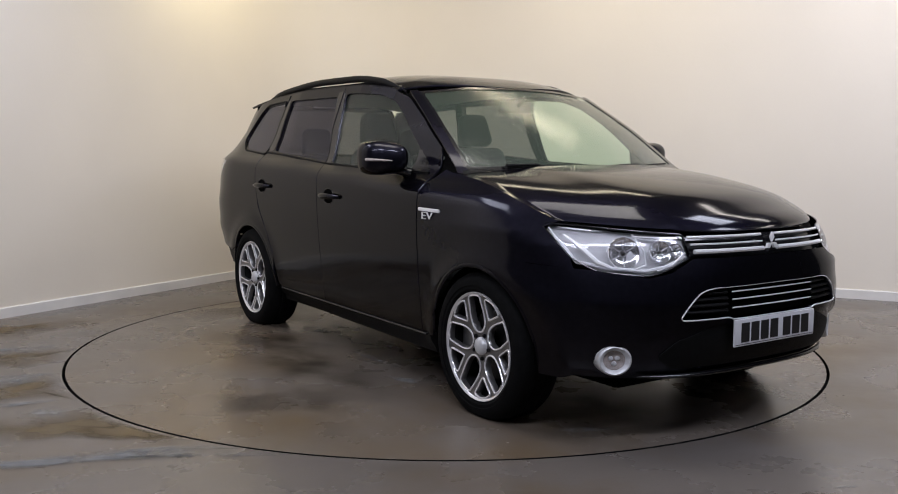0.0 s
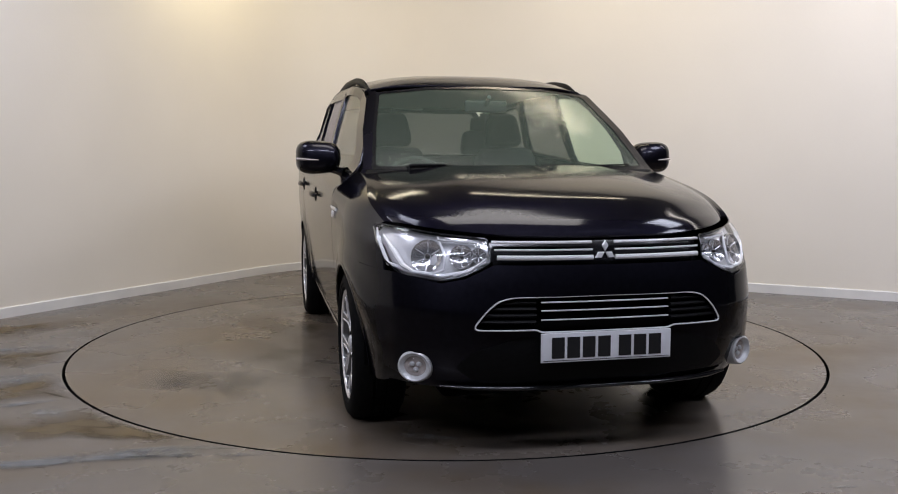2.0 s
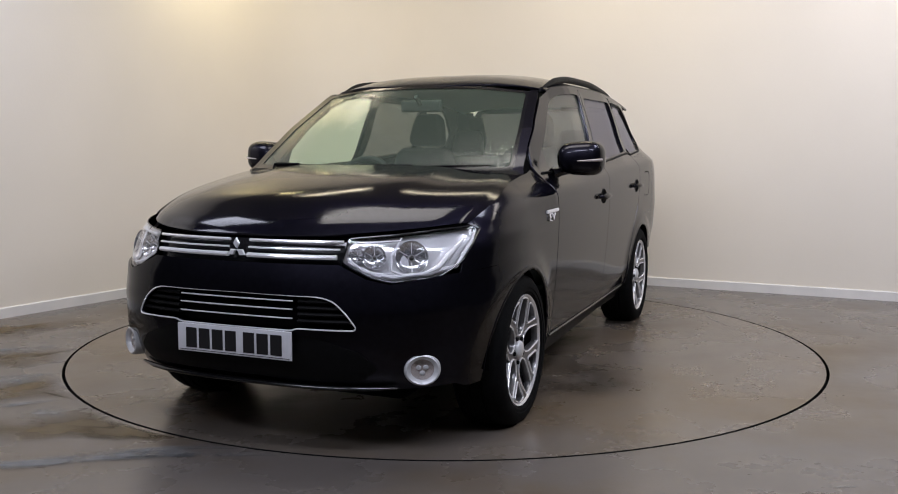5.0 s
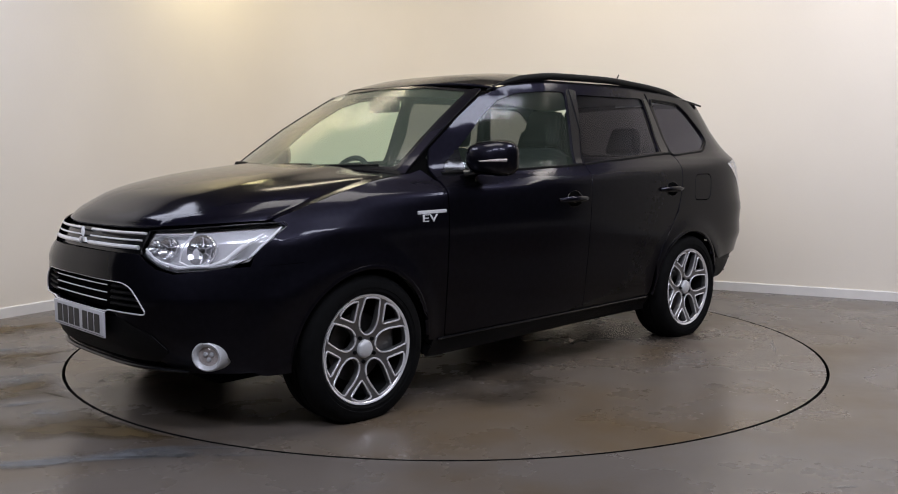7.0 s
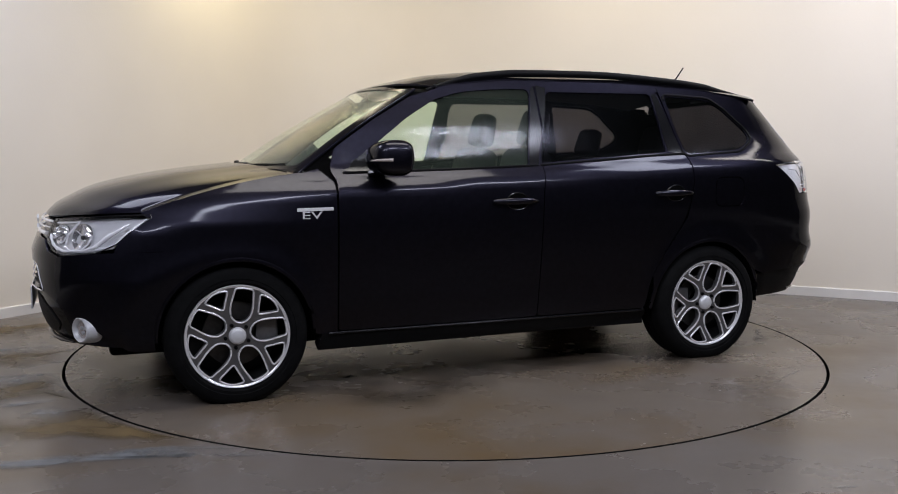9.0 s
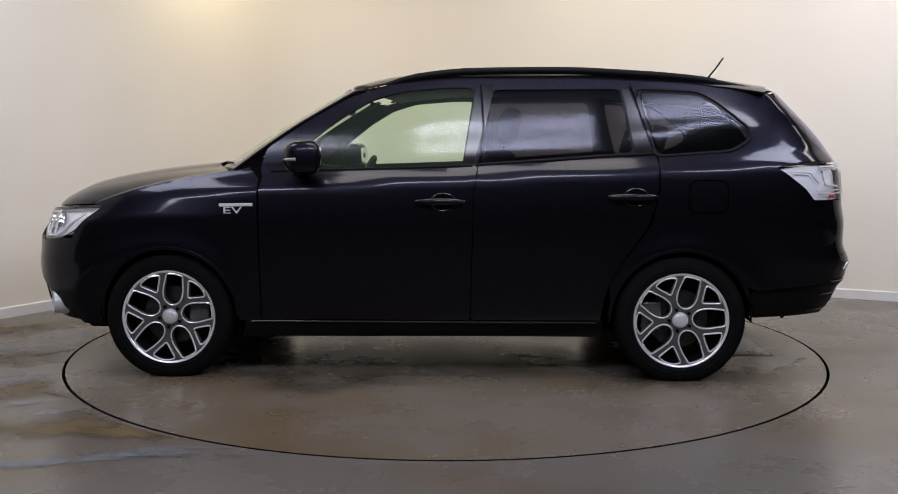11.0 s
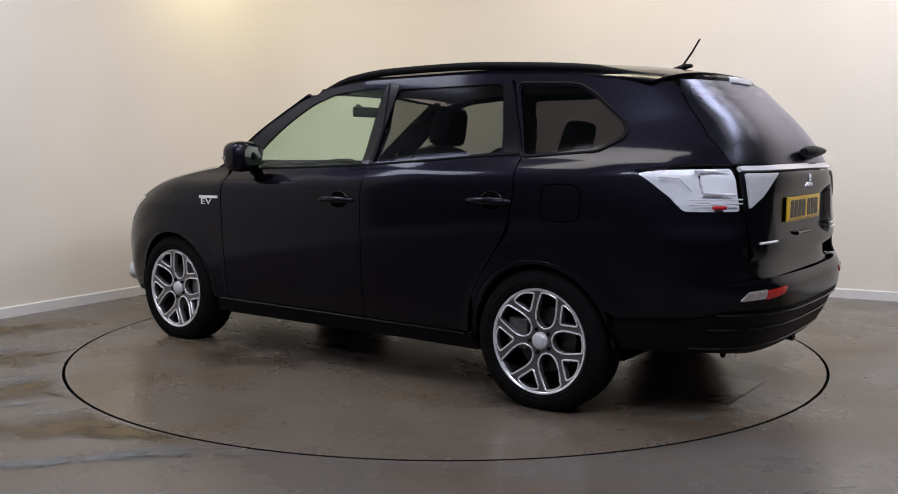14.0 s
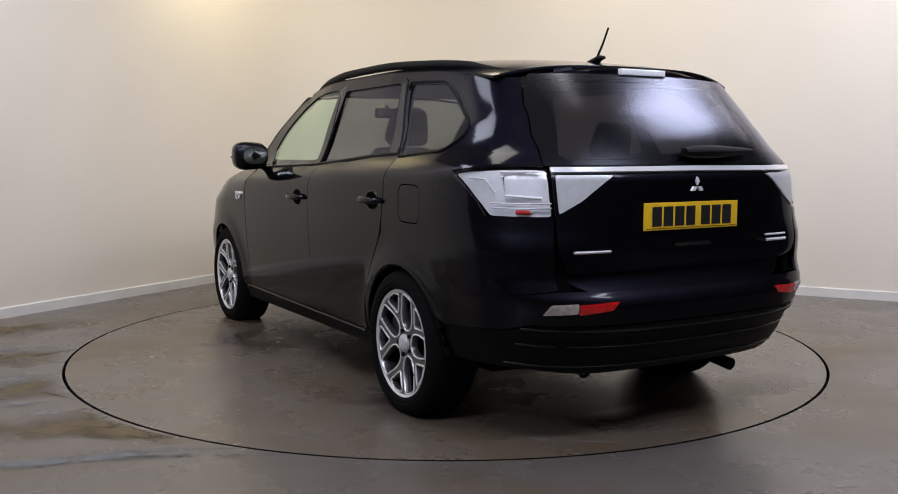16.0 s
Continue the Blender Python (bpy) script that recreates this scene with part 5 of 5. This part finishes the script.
def roof_and_screens():
    patch("roof", roof, [(0.46 - 0.2 * abs(v / 10) ** 2.2, v / 10) for v in range(-10, 11)] + [(-1.9 + 0.12 * abs(v / 10) ** 2, v / 10) for v in range(10, -11, -1)], PAINT, CAR, step=0.05)
    patch("headlining", roof, [(0.39 - 0.15 * abs(v / 10) ** 2.2, v / 10 * 0.95) for v in range(-10, 11)] + [(-1.85 + 0.12 * abs(v / 10) ** 2, v / 10 * 0.95) for v in range(10, -11, -1)], LINING, CAR, step=0.1, lift=-0.04, thick=0)
    screen_glass = patch("windscreen", screen, [(-0.94, 1.09), (0.94, 1.09), (0.925, 1.505), (0.5, 1.535), (0, 1.541), (-0.5, 1.535), (-0.925, 1.505)], GLASS_SCREEN, CAR, thick=0, lift=-0.004, step=0.04, label="green-tinted windscreen")
    hole = rounded([(-0.925, 1.115), (0.925, 1.115), (0.91, 1.495), (0.5, 1.522), (0, 1.528), (-0.5, 1.522), (-0.91, 1.495)], 0.025)
    patch("screen_border", screen, [(-0.95, 1.085), (0.95, 1.085), (0.935, 1.505), (0.5, 1.536), (0, 1.542), (-0.5, 1.536), (-0.935, 1.505)], BLACK_GLOSS, screen_glass, holes=[hole], step=0.03, thick=0)
    for sd in (1, -1):
        patch("windscreen_pillar", screen, [(0.94, 1.08), (1.0, 1.085), (1.0, 1.2), (1.0, 1.35), (1.0, 1.48), (0.99, 1.512), (0.93, 1.515), (0.935, 1.35)], PAINT, CAR, side=sd, step=0.03)
        pts = [Vector(screen(v, z)) + Vector((0.01, 0, -0.002)) for v, z in ([(0.1, 1.112), (0.35, 1.117), (0.6, 1.121), (0.82, 1.124)] if sd > 0 else [(-0.74, 1.115), (-0.5, 1.119), (-0.25, 1.119), (-0.05, 1.113)])]
        w = Build().tube(pts, 0.0045, 8, 0.9).part("front_wiper", BLACK_TRIM, CAR, "black windscreen wiper")
        Build().tube([pts[0] + Vector((0.03, 0, -0.03)), pts[0] + Vector((0.022, 0.01, 0.006)), pts[1] + Vector((0.008, 0, 0.006))], [0.01, 0.009, 0.005], 8).part("wiper_arm", BLACK_TRIM, w)
        # roof rail
        rail = []
        for k in range(25):
            x = 0.30 - 2.03 * k / 24
            y = lerp(x, [(-1.73, 0.575), (-1.2, 0.612), (-0.5, 0.628), (0.1, 0.622), (0.3, 0.612)])
            z = lerp(x, [(-1.73, 1.535), (-1.58, 1.556), (-1.44, 1.578), (-1.147, 1.602), (-0.702, 1.621), (-0.247, 1.616), (0.063, 1.584), (0.2, 1.548), (0.3, 1.515)])
            rail.append((x, y * sd, z))
        rad = [0.006 + 0.012 * min(1, k / 3, (24 - k) / 3) for k in range(25)]
        Build().tube([(x, y, z - 0.008) for x, y, z in rail], [0.9 * r for r in rad], 10, 1.25).part("roof_rail", BLACK_TRIM, CAR, "black roof rail")
        for k in (1, 23):
            p = Vector(rail[k])
            Build().box((p.x - 0.05, p.y - 0.012, p.z - 0.04), (p.x + 0.05, p.y + 0.012, p.z - 0.006), 0.01).part("rail_foot", BLACK_TRIM, CAR)
    patch("cowl", screen, [(-0.97, 1.045), (0.97, 1.045), (0.97, 1.095), (0, 1.098), (-0.97, 1.095)], BLACK_TRIM, CAR, lift=0.002, thick=0.02)
    patch("bonnet", bonnet, [(0.01, -1), (0.01, -0.5), (0.01, 0), (0.01, 0.5), (0.01, 1), (0.5, 1), (0.99, 1), (0.998, 0.5), (0.998, 0), (0.998, -0.5), (0.99, -1), (0.5, -1)], PAINT, CAR, step=0.03)
    Build().tube([(-1.60, 0.012, 1.585), (-1.66, 0.012, 1.612), (-1.69, 0.012, 1.612)], [0.03, 0.018, 0.01], 10, 0.8).part("aerial_base", BLACK_TRIM, CAR)
    Build().tube([(-1.64, 0.012, 1.615), (-1.69, 0.018, 1.678), (-1.73, 0.024, 1.738)], [0.006, 0.005, 0.0045], 8).part("aerial", BLACK_TRIM, CAR, "short black roof aerial")


def cushion(lo, hi, r, m=None, taper=0.0):
    """A padded block that narrows towards its top."""
    b = Build()
    b.box(lo, hi, r)
    c = (lo[1] + hi[1]) / 2
    for v in b.v:
        f = (v.z - lo[2]) / (hi[2] - lo[2])
        v.y = c + (v.y - c) * (1 - taper * f * f)
    if m:
        b.v = [m @ v for v in b.v]
    return b


def cabin():
    for y in (0.37, -0.37):
        lean = Matrix.Translation((-0.28, y, 0.62)) @ Matrix.Rotation(radians(-14), 4, "Y")
        seat = cushion((-0.28, y - 0.25, 0.42), (0.26, y + 0.25, 0.60), 0.06).part("front_seat", SEAT, CAR, "dark fabric front seat")
        cushion((-0.085, -0.26, -0.05), (0.085, 0.26, 0.60), 0.08, lean, 0.3).part("backrest", SEAT, seat)
        head = cushion((-0.055, -0.125, 0.615), (0.055, 0.125, 0.83), 0.054, lean, 0.3).part("headrest", SEAT, seat)
        for d in (0.05, -0.05):
            Build().tube([lean @ Vector((0, d, 0.56)), lean @ Vector((0, d, 0.64))], 0.006, 8).part("headrest_post", STEEL, seat)
    bench = cushion((-1.12, -0.66, 0.45), (-0.66, 0.66, 0.64), 0.06).part("rear_bench", SEAT, CAR, "dark fabric rear bench")
    lean = Matrix.Translation((-1.1, 0, 0.66)) @ Matrix.Rotation(radians(-16), 4, "Y")
    cushion((-0.075, -0.66, -0.05), (0.075, 0.66, 0.50), 0.06, lean).part("backrest", SEAT, bench)
    for y in (0.40, -0.40):
        cushion((-0.045, y - 0.12, 0.52), (0.045, y + 0.12, 0.70), 0.04, lean, 0.25).part("headrest", SEAT, bench)
    # dashboard, wheel, mirror
    d = Build()
    d.box((0.62, -0.74, 0.62), (1.05, 0.74, 1.0), 0.07)
    d.box((0.62, -0.58, 0.95), (0.86, -0.20, 1.06), 0.05)
    dash = d.part("dashboard", DASH, CAR, "dark moulded dashboard")
    ring = Matrix.Translation((0.46, -0.38, 0.98)) @ Matrix.Rotation(radians(-24), 4, "Y")
    s = Build().tube([ring @ Vector((0, 0.18 * math.cos(2 * math.pi * k / 32), 0.18 * math.sin(2 * math.pi * k / 32))) for k in range(32)], 0.016, 8, closed=True)
    for c in (200, 340, 270):
        s.tube([ring @ Vector((0.02, 0, 0)), ring @ Vector((0, 0.17 * math.cos(radians(c)), 0.17 * math.sin(radians(c))))], 0.018, 8, 0.6)
    s.box((-0.02, -0.075, -0.06), (0.05, 0.075, 0.06), 0.02, ring)
    s.tube([ring @ Vector((0.03, 0, 0)), ring @ Vector((0.22, 0, -0.04))], 0.035, 10)
    s.part("steering_wheel", DASH, CAR, "black steering wheel")
    m = Build().box((0.47, -0.12, 1.40), (0.50, 0.12, 1.465), 0.014)
    m.tube([(0.50, 0, 1.44), (0.56, 0, 1.48)], 0.012, 8)
    m.part("interior_mirror", DASH, CAR, "black interior mirror")
    Build().box((-2.1, -0.66, 0.95), (-1.35, 0.66, 0.97), 0.005).part("load_cover", DASH, CAR, "dark load cover")
    Build().box((-2.05, -0.66, 0.40), (0.95, 0.66, 0.44), 0.01).part("cabin_floor", DARK, CAR)


def underside():
    b = Build()
    b.box((-1.62, -0.56, 0.20), (1.9, 0.56, 0.42), 0.03)
    b.box((-1.95, -0.56, 0.30), (-1.55, 0.56, 0.42), 0.03)
    b.box((-0.9, -0.78, 0.21), (0.9, 0.78, 0.4), 0.03)
    b.box((1.0, -0.6, 0.42), (2.0, 0.6, 0.84), 0.05)
    b.box((1.75, -0.5, 0.24), (1.98, 0.5, 0.5), 0.03)
    b.box((-2.1, -0.5, 0.31), (-1.72, 0.5, 0.6), 0.03)
    b.part("underbody", DARK, CAR)
    for x in (WHEEL_X, -WHEEL_X):
        Build().tube([(x, -0.68, WHEEL_Z), (x, 0.68, WHEEL_Z)], 0.05, 12).part("axle", DARK, CAR)


def build_car():
    for sd in (1, -1):
        side_panels(sd)
        wheel(sd, WHEEL_X)
        wheel(sd, -WHEEL_X)
    roof_and_screens()
    front_end()
    rear_end()
    cabin()
    underside()


build_car()


def motions():
    rows = [(0.0, -56.37), (0.5, -59.93), (1.0, -65.46), (1.5, -71.08), (2.0, -77.22), (2.5, -82.91), (3.0, -88.99), (3.5, -94.73), (4.0, -100.82), (4.5, -106.49), (5.0, -112.6), (5.2, -114.89), (7.3, -139.05), (7.5, -141.4), (8.0, -147.24), (8.5, -152.79), (9.0, -158.59), (9.2, -160.81), (11.3, -185.37), (11.5, -187.77), (12.0, -193.8), (12.5, -199.32), (13.0, -205.25), (13.5, -210.86), (14.0, -216.8), (14.5, -222.38), (15.0, -228.3), (15.5, -233.91), (16.0, -239.95)]
    walk(TABLE, [(t, pose(0, 0, 0, 0, 0, a)) for t, a in rows])
    walk(CAR, [(t, pose(0, 0, 0, 0, 0, a) @ pose(0.092, 0.089, 0)) for t, a in rows])


motions()
